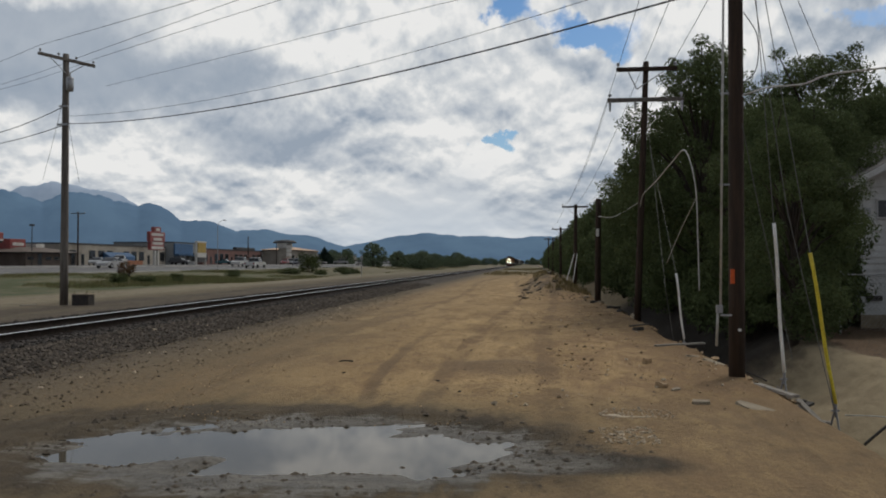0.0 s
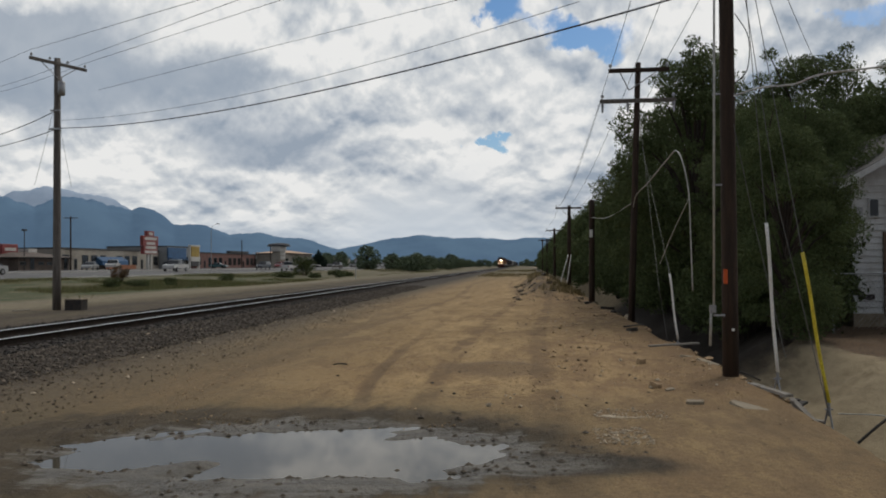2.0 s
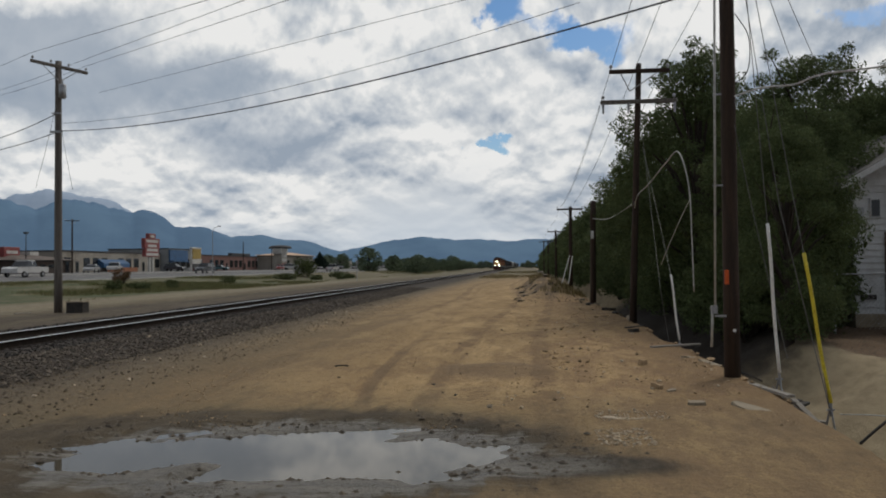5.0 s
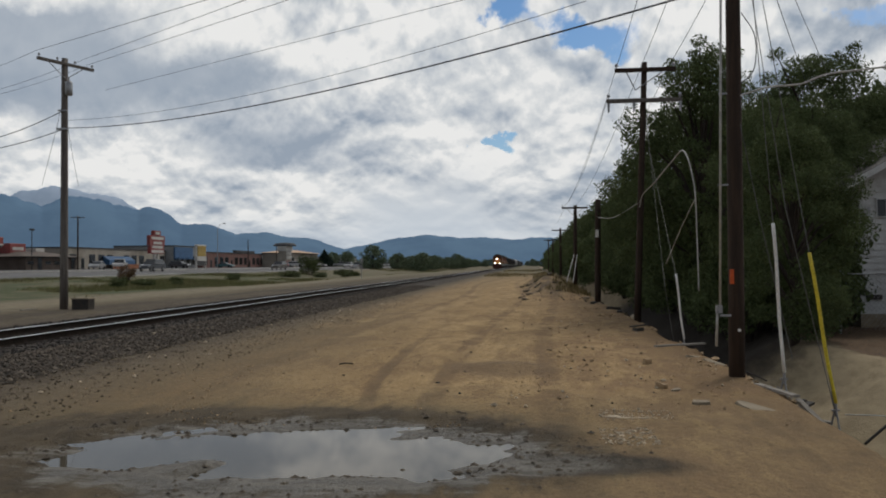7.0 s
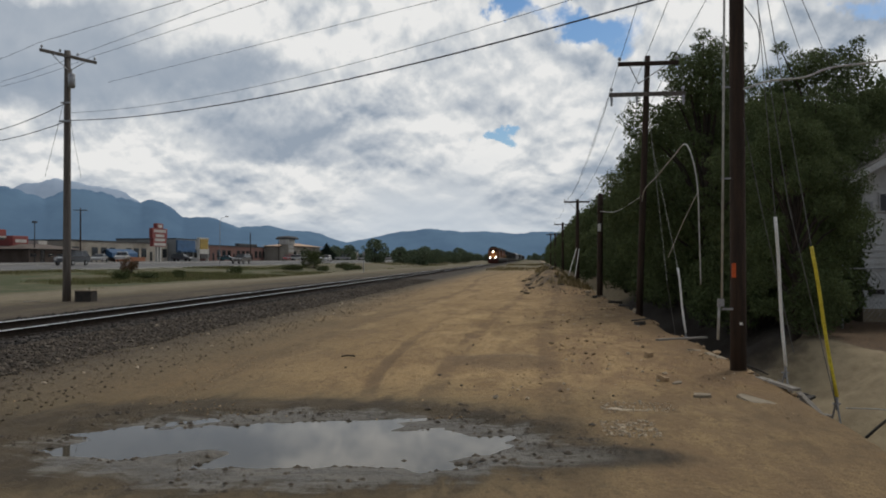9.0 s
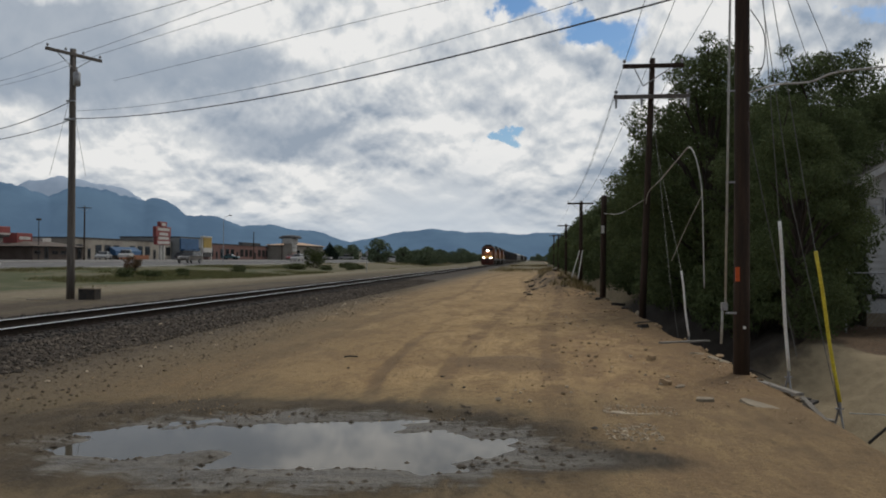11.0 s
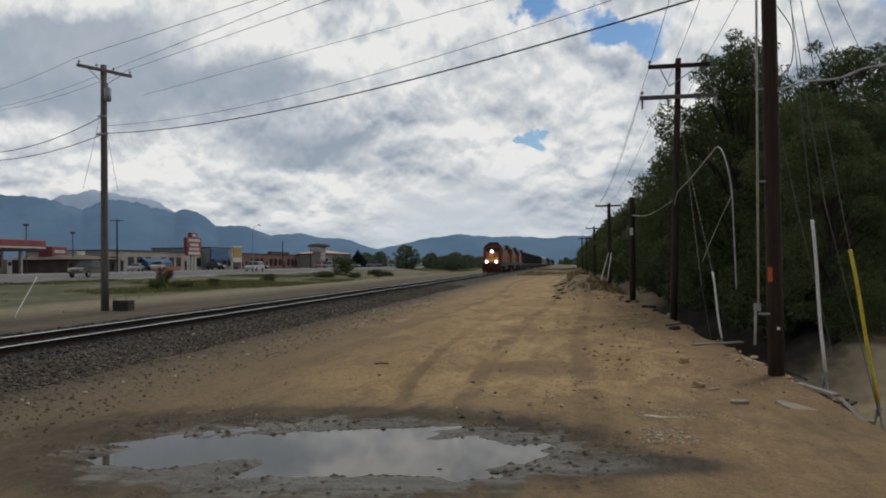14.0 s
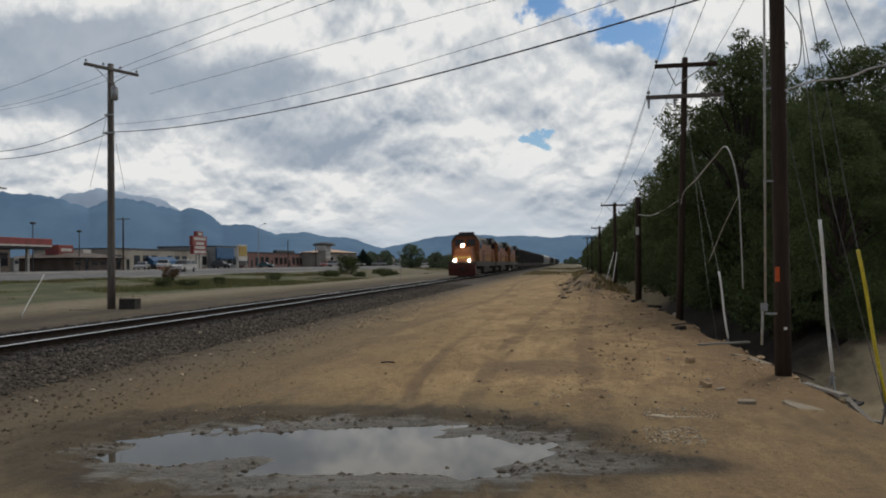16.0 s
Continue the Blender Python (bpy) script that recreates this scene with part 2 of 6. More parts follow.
LEAF_RED = material("rusty_leaf", (0.16, 0.085, 0.045), (0.10, 0.075, 0.035), 0.7, 0.7, bump=0, island=0.35, spec=0.2)
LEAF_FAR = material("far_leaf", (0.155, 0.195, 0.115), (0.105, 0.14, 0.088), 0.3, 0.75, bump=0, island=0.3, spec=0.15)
NEEDLE = material("needle", (0.022, 0.038, 0.026), None, 0.6, 0.8, bump=0, island=0.3, spec=0.15)
BARK = material("bark", (0.075, 0.06, 0.048), (0.045, 0.036, 0.03), 3, 0.95, bump=0.6, bump_scale=20, stretch=(3, 3, 0.6))
GRASS = material("grass_blade", (0.16, 0.175, 0.065), (0.21, 0.185, 0.09), 0.4, 0.8, bump=0, island=0.35, spec=0.2)
GRASS_DRY = material("dry_grass", (0.30, 0.24, 0.12), (0.20, 0.165, 0.075), 0.6, 0.85, bump=0, island=0.35, spec=0.2)


# ---------------------------------------------------------------- mesh helpers
class Build:
    """Collects vertices and faces for one mesh."""

    def __init__(self):
        self.v, self.f = [], []

    def add(self, verts, faces):
        n = len(self.v)
        self.v += [tuple(p) for p in verts]
        self.f += [tuple(i + n for i in f) for f in faces]
        return self

    def box(self, x0, y0, z0, x1, y1, z1, m=None, c=0.0):
        """A box; c chamfers its upright edges and top."""
        if c > 0:
            loop = [(x0 + c, y0), (x1 - c, y0), (x1, y0 + c), (x1, y1 - c), (x1 - c, y1), (x0 + c, y1), (x0, y1 - c), (x0, y0 + c)]
            cx, cy = (x0 + x1) / 2, (y0 + y1) / 2
            ins = [(cx + (x - cx) * (1 - c / max(1e-6, abs(x1 - x0) / 2) * 0.7), cy + (y - cy) * (1 - c / max(1e-6, abs(y1 - y0) / 2) * 0.7)) for x, y in loop]
            vs = [(x, y, z0) for x, y in loop] + [(x, y, z1 - c) for x, y in loop] + [(x, y, z1) for x, y in ins]
            fs = [tuple(range(7, -1, -1)), tuple(range(16, 24))]
            for r in (0, 8):
                fs += [(r + i, r + (i + 1) % 8, r + 8 + (i + 1) % 8, r + 8 + i) for i in range(8)]
        else:
            vs = [(x, y, z) for z in (z0, z1) for x, y in ((x0, y0), (x1, y0), (x1, y1), (x0, y1))]
            fs = [(3, 2, 1, 0), (4, 5, 6, 7), (0, 1, 5, 4), (1, 2, 6, 5), (2, 3, 7, 6), (3, 0, 4, 7)]
        if m is not None:
            vs = [m @ Vector(p) for p in vs]
        return self.add(vs, fs)

    def tube(self, pts, radii, n=8):
        """A round tube through pts, capped."""
        pts = [Vector(p) for p in pts]
        if isinstance(radii, (int, float)):
            radii = [radii] * len(pts)
        base = len(self.v)
        side = None
        for i, p in enumerate(pts):
            d = (pts[min(i + 1, len(pts) - 1)] - pts[max(i - 1, 0)]).normalized()
            if side is None:
                side = d.orthogonal().normalized()
            side = (side - d * side.dot(d)).normalized()
            up = d.cross(side)
            self.v += [tuple(p + (side * math.cos(k * 2 * math.pi / n) + up * math.sin(k * 2 * math.pi / n)) * radii[i]) for k in range(n)]
        for i in range(len(pts) - 1):
            a, b = base + i * n, base + (i + 1) * n
            self.f += [(a + k, a + (k + 1) % n, b + (k + 1) % n, b + k) for k in range(n)]
        self.f += [tuple(base + k for k in reversed(range(n))), tuple(base + (len(pts) - 1) * n + k for k in range(n))]
        return self

    def prism(self, outline, y0, y1, axis="y"):
        """Extrudes an outline of (a, z) along y (or along x)."""
        n = len(outline)
        put = (lambda a, z, t: (a, t, z)) if axis == "y" else (lambda a, z, t: (t, a, z))
        vs = [put(a, z, y0) for a, z in outline] + [put(a, z, y1) for a, z in outline]
        return self.add(vs, [tuple(range(n)), tuple(range(2 * n - 1, n - 1, -1))] + [(i, n + i, n + (i + 1) % n, (i + 1) % n) for i in range(n)])

    def mesh(self, name, mat, smooth=False):
        me = bpy.data.meshes.new(name)
        me.from_pydata(self.v, [], self.f)
        bm = bmesh.new()
        bm.from_mesh(me)
        if len(bm.faces) < 60000:
            bmesh.ops.recalc_face_normals(bm, faces=bm.faces)
        bm.to_mesh(me)
        bm.free()
        me.materials.append(mat)
        if smooth:
            me.polygons.foreach_set("use_smooth", [True] * len(me.polygons))
        return me


def part(name, b, mat, parent=None, label="", smooth=False):
    """One mesh object, under a thing or part if parent is given."""
    ob = new(name, b.mesh(name, mat, smooth) if isinstance(b, Build) else b)
    ob.parent = parent
    if label:
        ob["label"] = label
    return ob


def thing(name, label, category, m=None, group="", kind=""):
    ob = new(name)
    ob.empty_display_size = 0.2
    if m is not None:
        ob.matrix_basis = m
    return tagged(ob, label, category, group, kind)


def setting(name, b, mat, label, category, smooth=False):
    return tagged(part(name, b, mat, None, "", smooth), label, category, kind="structure")


def hash2(ix, iy, seed):
    s = np.sin(ix * 127.1 + iy * 311.7 + seed * 74.7) * 43758.5453
    return s - np.floor(s)


def vnoise(x, y, seed=0):
    ix, iy = np.floor(x), np.floor(y)
    fx, fy = x - ix, y - iy
    fx, fy = fx * fx * (3 - 2 * fx), fy * fy * (3 - 2 * fy)
    a, b = hash2(ix, iy, seed), hash2(ix + 1, iy, seed)
    c, d = hash2(ix, iy + 1, seed), hash2(ix + 1, iy + 1, seed)
    return (a + (b - a) * fx) + ((c + (d - c) * fx) - (a + (b - a) * fx)) * fy - 0.5


def fbm(x, y, seed=0, octaves=4):
    return sum(vnoise(x * 2 ** k, y * 2 ** k, seed + k) * 0.5 ** k for k in range(octaves))


def sstep(x, a, b):
    t = np.clip((x - a) / (b - a), 0, 1)
    return t * t * (3 - 2 * t)


# ---------------------------------------------------------------- ground
RAIL_Z = 0.315
TRACK_X = -11.4
PUDDLE = (-2.38, 7.28)


def puddle_field(x, y):
    """Below 1 inside the puddle, growing outwards."""
    dx, dy = (x - PUDDLE[0]) / 2.22, (y - PUDDLE[1] - 0.06 * (x - PUDDLE[0])) / 1.34
    # streaks dragged through the silt from lower left to upper right
    along, across = x * 0.78 + y * 0.62, y * 0.78 - x * 0.62
    f = np.sqrt(dx * dx + dy * dy) + 0.50 * fbm(along * 0.75, across * 2.4, 5, 5) + 0.22 * fbm(x * 3.5, y * 6, 9, 4)
    # a long tongue of silt, and shallow silt along the near shore
    f = f + 0.95 * np.exp(-((x + 3.15 - 0.62 * (y - 6.6)) / 0.24) ** 2 - ((y - 6.55) / 0.48) ** 2)
    f = f + 0.55 * np.exp(-((y - 6.15) / 0.26) ** 2) * (0.55 + 1.6 * np.clip(fbm(along * 1.3, across * 1.1, 8, 3), -0.3, 0.5))
    return f + 0.35 * np.exp(-((x + 0.55) / 0.28) ** 2 - ((y - 6.9) / 0.3) ** 2)


def ground_z(x, y):
    x, y = np.asarray(x, float), np.asarray(y, float)
    z = 0.03 * fbm(x * 0.35, y * 0.3, 1, 3) + 0.022 * fbm(x * 1.7, y * 1.7, 3, 3)
    dirt = sstep(x, -7.8, -6.6) * (1 - sstep(x, 2.6, 3.4))
    # wheel ruts and churned clods
    z = z + dirt * (0.02 * fbm(x * 2.6, y * 0.45, 12, 3) + 0.012 * fbm(x * 9, y * 9, 14, 2))
    # puddle hollow with a raised muddy lip
    pf = puddle_field(x, y)
    z = z * sstep(pf, 0.7, 1.8) - 0.09 * (1 - sstep(pf, 0.25, 1.45)) + 0.012 * np.exp(-((pf - 1.35) / 0.2) ** 2)
    # low heap of darker dirt, and the berm by the ditch further up
    z = z + 0.07 * np.exp(-((x + 0.55) / 0.85) ** 2 - ((y - 13.4) / 0.75) ** 2)
    z = z - dirt * 0.03 * np.exp(-((x + 2.62 - 0.46 * np.exp(np.clip((10.2 - y) / 3.0, -9, 0.6)) + 0.03 * np.maximum(0, y - 26)) / 0.11) ** 2) * sstep(y, 9.6, 10.4)
    z = z + 0.85 * np.exp(-((x - 1.2 - 0.5 * fbm(y * 0.1, y * 0 + 3, 20)) / 1.2) ** 2) * sstep(y, 36, 50) * (1 - sstep(y, 70, 100)) * (1 + 0.8 * fbm(x * 0.6, y * 0.35, 21))
    # track bed
    d = np.abs(x - TRACK_X)
    z = z * sstep(d, 2.4, 4.2) + 0.13 * (1 - sstep(d, 2.3, 4.3))
    # verge rises to the highway
    z = z + 0.72 * sstep(-x, 27, 44) + 0.42 * sstep(-x, 45, 62)
    # ditch with its concrete bank
    on = 1 - sstep(y, 130, 160)
    edge = x + 0.22 * fbm(y * 0.7, x * 0.3, 33)
    cut = 1.0 * sstep(edge, 3.2, 3.75) - 0.92 * sstep(x + 0.5 * fbm(y * 0.5, x * 0.4, 30), 4.6, 6.5) + 0.10 * fbm(x * 1.3, y * 0.9, 31) * sstep(x, 3.6, 4.4)
    z = z - on * cut
    return z


def grid_lines(lo, hi, fine, a, b, grow=1.22):
    """Lines that are fine between a and b and widen towards lo and hi."""
    mid = list(np.arange(a, b + 1e-6, fine))
    left, right, step = [], [], fine
    p = a
    while p > lo:
        step *= grow
        p -= step
        left.append(max(p, lo))
    step, p = fine, b
    while p < hi:
        step *= grow
        p += step
        right.append(min(p, hi))
    return np.array(left[::-1] + mid + right)


def make_ground():
    xs = np.unique(np.concatenate([grid_lines(-4600, 4600, 0.11, -8.2, 8.0), np.arange(-60, -8.2, 0.7)]))
    ys = np.unique(np.concatenate([grid_lines(-900, 4700, 0.11, 4.6, 22.0, 1.09)]))
    gx, gy = np.meshgrid(xs, ys)
    gz = ground_z(gx, gy)
    nx, ny = len(xs), len(ys)
    verts = np.stack([gx, gy, gz], -1).reshape(-1, 3)
    i = np.arange(nx * ny).reshape(ny, nx)
    faces = np.stack([i[:-1, :-1], i[:-1, 1:], i[1:, 1:], i[1:, :-1]], -1).reshape(-1, 4)
    me = bpy.data.meshes.new("ground")
    me.from_pydata(verts.tolist(), [], faces.tolist())
    me.polygons.foreach_set("use_smooth", [True] * len(me.polygons))
    me.materials.append(ground_material())
    return tagged(new("ground", me), "bare tan dirt lot with a dry grass verge and a ditch", "ground", kind="structure")


def ground_material():
    m = bpy.data.materials.new("ground")
    m.use_nodes = True
    nt = m.node_tree
    p = nt.nodes["Principled BSDF"]
    geo = nt.nodes.new("ShaderNodeNewGeometry")
    pos = geo.outputs["Position"]
    sep = nt.nodes.new("ShaderNodeSeparateXYZ")
    nt.links.new(pos, sep.inputs[0])
    x, y, z = sep.outputs
    mp = nt.nodes.new("ShaderNodeMapping")
    mp.inputs["Scale"].default_value = (1.0, 0.42, 1.0)
    nt.links.new(pos, mp.inputs[0])
    along = mp.outputs[0]
    n1, n2 = noise_tex(nt, along, 0.45, 6, 0.6), noise_tex(nt, along, 2.6, 7, 0.66)
    n3, n4 = noise_tex(nt, pos, 14, 5, 0.65), noise_tex(nt, pos, 60, 3, 0.6)
    wob = mth(nt, "MULTIPLY", mth(nt, "SUBTRACT", n2, 0.5), 1.6)
    wob_big = mth(nt, "MULTIPLY", mth(nt, "SUBTRACT", n1, 0.5), 6.0)
    xw = mth(nt, "ADD", x, wob)
    # dirt
    n5 = noise_tex(nt, along, 1.1, 8, 0.72, 0.4)
    col = mixc(nt, ramp(nt, n1, 0.38, 0.62), (0.54, 0.365, 0.175), (0.405, 0.268, 0.126))
    col = mixc(nt, ramp(nt, n5, 0.47, 0.58, 0, 0.6), col, (0.235, 0.145, 0.074))
    col = mixc(nt, ramp(nt, n2, 0.50, 0.72, 0, 0.6), col, (0.235, 0.16, 0.09))
    col = mixc(nt, ramp(nt, n3, 0.54, 0.66, 0, 0.65), col, (0.58, 0.41, 0.205))
    col = mixc(nt, ramp(nt, n4, 0.36, 0.48, 0.7, 0.0), col, (0.14, 0.092, 0.048))
    n6 = noise_tex(nt, along, 6.5, 9, 0.78)
    col = mixc(nt, ramp(nt, n6, 0.34, 0.47, 0.75, 0.0), col, (0.175, 0.112, 0.056))
    col = mixc(nt, ramp(nt, n6, 0.56, 0.70, 0.0, 0.55), col, (0.57, 0.405, 0.21))
    col = mixc(nt, ramp(nt, n3, 0.34, 0.45, 0.75, 0.0), col, (0.125, 0.08, 0.043))
    # trodden red-brown patches towards the ditch
    col = mixc(nt, mth(nt, "MULTIPLY", ramp(nt, xw, -0.8, 1.6), ramp(nt, n2, 0.40, 0.58, 0.1, 0.65)), col, (0.265, 0.165, 0.088))
    # darker, trampled soil along the brink of the ditch
    brink = mth(nt, "MULTIPLY", ramp(nt, mth(nt, "ADD", x, mth(nt, "MULTIPLY", wob, 0.9)), 1.3, 3.1), ramp(nt, n5, 0.36, 0.60, 0.7, 0.2))
    col = mixc(nt, brink, col, mixc(nt, ramp(nt, n3, 0.4, 0.62), (0.185, 0.115, 0.062), (0.105, 0.068, 0.04)))
    # wheel tracks running up the lot, damp earth near the puddle, darker near end
    sway = mth(nt, "MULTIPLY", mth(nt, "SINE", mth(nt, "MULTIPLY", y, 0.11)), 0.45)
    for off, wdt in ((-0.9, 0.16), (-4.2, 0.2), (0.7, 0.18)):
        away = mth(nt, "ABSOLUTE", mth(nt, "SUBTRACT", mth(nt, "ADD", mth(nt, "ADD", x, sway), mth(nt, "MULTIPLY", wob, 0.12)), off))
        lane = mth(nt, "MULTIPLY", ramp(nt, away, wdt * 0.6, wdt * 1.5, 1, 0), ramp(nt, n2, 0.38, 0.58, 0.15, 0.75))
        col = mixc(nt, lane, col, (0.20, 0.128, 0.068))
    bend = mth(nt, "MULTIPLY", mth(nt, "EXPONENT", mth(nt, "MINIMUM", mth(nt, "DIVIDE", mth(nt, "SUBTRACT", 10.2, y), 3.0), 0.6)), 0.46)
    rut = mth(nt, "ABSOLUTE", mth(nt, "ADD", mth(nt, "SUBTRACT", mth(nt, "ADD", x, 2.62), bend), mth(nt, "ADD", mth(nt, "MULTIPLY", mth(nt, "MAXIMUM", mth(nt, "SUBTRACT", y, 26.0), 0.0), 0.03), mth(nt, "MULTIPLY", wob, 0.06))))
    col = mixc(nt, mth(nt, "MULTIPLY", mth(nt, "MULTIPLY", ramp(nt, rut, 0.06, 0.16, 0.65, 0), ramp(nt, y, 24, 13, 0.2, 1.0)), ramp(nt, y, 9.4, 10.2)), col, (0.16, 0.105, 0.06))
    # greyer, grittier earth between the lot and the ballast
    grit = mth(nt, "MULTIPLY", ramp(nt, mth(nt, "ADD", mth(nt, "ADD", x, mth(nt, "MULTIPLY", wob, 1.6)), mth(nt, "MULTIPLY", wob_big, 0.25)), -2.0, -6.2, 0, 0.95), ramp(nt, y, 40, 14, 0.4, 1.0))
    col = mixc(nt, grit, col, mixc(nt, ramp(nt, n3, 0.4, 0.6), (0.235, 0.168, 0.092), (0.14, 0.103, 0.062)))
    damp_dark = mth(nt, "MULTIPLY", ramp(nt, mth(nt, "ADD", y, wob_big), 11.5, 8.5), ramp(nt, mth(nt, "ADD", x, wob), 1.5, -1.0, 0.45, 1.0))
    col = mixc(nt, mth(nt, "MULTIPLY", damp_dark, 0.7), col, (0.152, 0.118, 0.068))
    pale = mth(nt, "MULTIPLY", ramp(nt, noise_tex(nt, along, 1.0, 6, 0.65), 0.52, 0.68, 0, 0.4), ramp(nt, y, 14, 22))
    col = mixc(nt, pale, col, (0.55, 0.39, 0.195))
    col = mixc(nt, mth(nt, "MULTIPLY", ramp(nt, xw, -5.2, -7.4), ramp(nt, n2, 0.35, 0.6, 0.45, 0.9)), col, (0.16, 0.126, 0.084))
    # ballast and its spill
    xb = mth(nt, "ADD", mth(nt, "ADD", x, mth(nt, "MULTIPLY", wob, 1.5)), mth(nt, "MULTIPLY", mth(nt, "SUBTRACT", n6, 0.5), 2.2))
    bal = mth(nt, "MULTIPLY", ramp(nt, xb, -6.5, -8.6), ramp(nt, xw, -16.0, -15.0))
    vor = nt.nodes.new("ShaderNodeTexVoronoi")
    vor.inputs["Scale"].default_value = 14
    nt.links.new(pos, vor.inputs["Vector"])
    bcol = mixc(nt, ramp(nt, vor.outputs["Distance"], 0.1, 0.6), (0.115, 0.092, 0.070), (0.046, 0.038, 0.031))
    col = mixc(nt, bal, col, bcol)
    # beyond the track: grey-brown dirt, then grass, scrub far off
    beyond = ramp(nt, xw, -14.4, -15.4)
    col = mixc(nt, beyond, col, mixc(nt, ramp(nt, n2, 0.35, 0.7), (0.175, 0.138, 0.088), (0.10, 0.080, 0.052)))
    xg = mth(nt, "ADD", x, wob_big)
    col = mixc(nt, ramp(nt, mth(nt, "ADD", x, mth(nt, "MULTIPLY", wob_big, 0.5)), -20.0, -23.0, 0, 0.8), col, mixc(nt, ramp(nt, n2, 0.35, 0.7), (0.29, 0.245, 0.165), (0.20, 0.17, 0.11)))
    # dark soil by the pole plus trackside shadow, both put into the colour
    dark_verge = mth(nt, "MULTIPLY", ramp(nt, mth(nt, "ADD", x, wob), -14.0, -15.0), ramp(nt, mth(nt, "ADD", x, mth(nt, "MULTIPLY", wob_big, 0.7)), -20.5, -18.0))
    col = mixc(nt, mth(nt, "MULTIPLY", dark_verge, ramp(nt, n1, 0.35, 0.6, 0.3, 0.8)), col, (0.072, 0.056, 0.04))
    turf = mixc(nt, ramp(nt, n1, 0.40, 0.62), (0.080, 0.092, 0.040), (0.15, 0.135, 0.078))
    col = mixc(nt, ramp(nt, xg, -24.5, -29.0), col, turf)
    far = mixc(nt, ramp(nt, n1, 0.35, 0.65), (0.075, 0.085, 0.042), (0.12, 0.11, 0.06))
    col = mixc(nt, ramp(nt, y, 330, 480), col, far)
    col = mixc(nt, ramp(nt, xg, -110, -160), col, far)
    col = mixc(nt, mth(nt, "MULTIPLY", ramp(nt, mth(nt, "ADD", y, mth(nt, "MULTIPLY", wob_big, 6.0)), 55, 190), mth(nt, "SUBTRACT", 1.0, bal)), col, (0.165, 0.14, 0.085))
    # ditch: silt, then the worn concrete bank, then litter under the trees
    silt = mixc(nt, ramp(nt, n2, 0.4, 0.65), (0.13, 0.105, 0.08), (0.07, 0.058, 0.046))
    # bed blackened further up: shade of the trees put into the colour
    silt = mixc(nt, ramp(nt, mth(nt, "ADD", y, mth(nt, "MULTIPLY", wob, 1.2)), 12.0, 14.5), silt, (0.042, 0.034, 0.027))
    xd = mth(nt, "ADD", x, mth(nt, "MULTIPLY", wob, 0.35))
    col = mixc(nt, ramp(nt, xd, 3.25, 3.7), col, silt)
    conc = mixc(nt, ramp(nt, n2, 0.35, 0.7), (0.37, 0.295, 0.185), (0.25, 0.195, 0.12))
    # pale lining ends under the trees, leaving dark soil with shade in its colour
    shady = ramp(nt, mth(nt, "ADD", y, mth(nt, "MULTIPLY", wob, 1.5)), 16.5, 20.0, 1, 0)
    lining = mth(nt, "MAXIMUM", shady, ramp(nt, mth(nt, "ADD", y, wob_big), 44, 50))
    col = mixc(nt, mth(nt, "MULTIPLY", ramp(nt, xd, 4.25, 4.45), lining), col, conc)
    litter = mixc(nt, ramp(nt, n3, 0.35, 0.65), (0.20, 0.125, 0.075), (0.10, 0.075, 0.05))
    col = mixc(nt, ramp(nt, xd, 6.5, 6.8), col, litter)
    # mud round the puddle
    def ell(cx, cy, a, b):
        dx = mth(nt, "DIVIDE", mth(nt, "SUBTRACT", x, cx), a)
        dy = mth(nt, "DIVIDE", mth(nt, "SUBTRACT", y, cy), b)
        d = mth(nt, "SQRT", mth(nt, "ADD", mth(nt, "MULTIPLY", dx, dx), mth(nt, "MULTIPLY", dy, dy)))
        return mth(nt, "ADD", d, mth(nt, "MULTIPLY", mth(nt, "SUBTRACT", n2, 0.5), 0.7))
    streak = nt.nodes.new("ShaderNodeMapping")
    streak.inputs["Rotation"].default_value = (0, 0, radians(-38))
    streak.inputs["Scale"].default_value = (0.8, 4.5, 1.0)
    nt.links.new(pos, streak.inputs[0])
    drag = noise_tex(nt, streak.outputs[0], 1.3, 6, 0.62, 0.6)
    wet = mth(nt, "MAXIMUM", ramp(nt, ell(-2.6, 7.45, 3.5, 2.25), 0.80, 1.08, 1, 0), ramp(nt, ell(0.15, 6.95, 1.35, 0.55), 0.6, 1.1, 1, 0))
    mud = mixc(nt, ramp(nt, n5, 0.38, 0.62), (0.118, 0.090, 0.056), (0.064, 0.050, 0.033))
    col = mixc(nt, wet, col, mud)
    tail = ramp(nt, ell(0.35, 6.95, 1.35, 0.45), 0.45, 1.0, 0.9, 0)
    col = mixc(nt, tail, col, mixc(nt, ramp(nt, n6, 0.4, 0.6), (0.044, 0.036, 0.026), (0.095, 0.078, 0.056)))
    core = ramp(nt, mth(nt, "ADD", ell(-2.2, 7.2, 2.62, 1.62), mth(nt, "MULTIPLY", mth(nt, "SUBTRACT", drag, 0.5), 0.5)), 0.84, 1.02, 1, 0)
    core = mth(nt, "MAXIMUM", core, ramp(nt, ell(-0.1, 6.95, 0.95, 0.55), 0.5, 1.0, 0.75, 0))
    sludge = mixc(nt, ramp(nt, drag, 0.36, 0.62), (0.20, 0.182, 0.15), (0.10, 0.087, 0.068))
    sludge = mixc(nt, ramp(nt, n3, 0.36, 0.46, 0.7, 0), sludge, (0.05, 0.042, 0.033))
    col = mixc(nt, core, col, sludge)
    heap = ramp(nt, ell(-0.55, 13.2, 1.1, 1.1), 0.55, 1.1, 0.6, 0)
    col = mixc(nt, heap, col, (0.17, 0.115, 0.072))
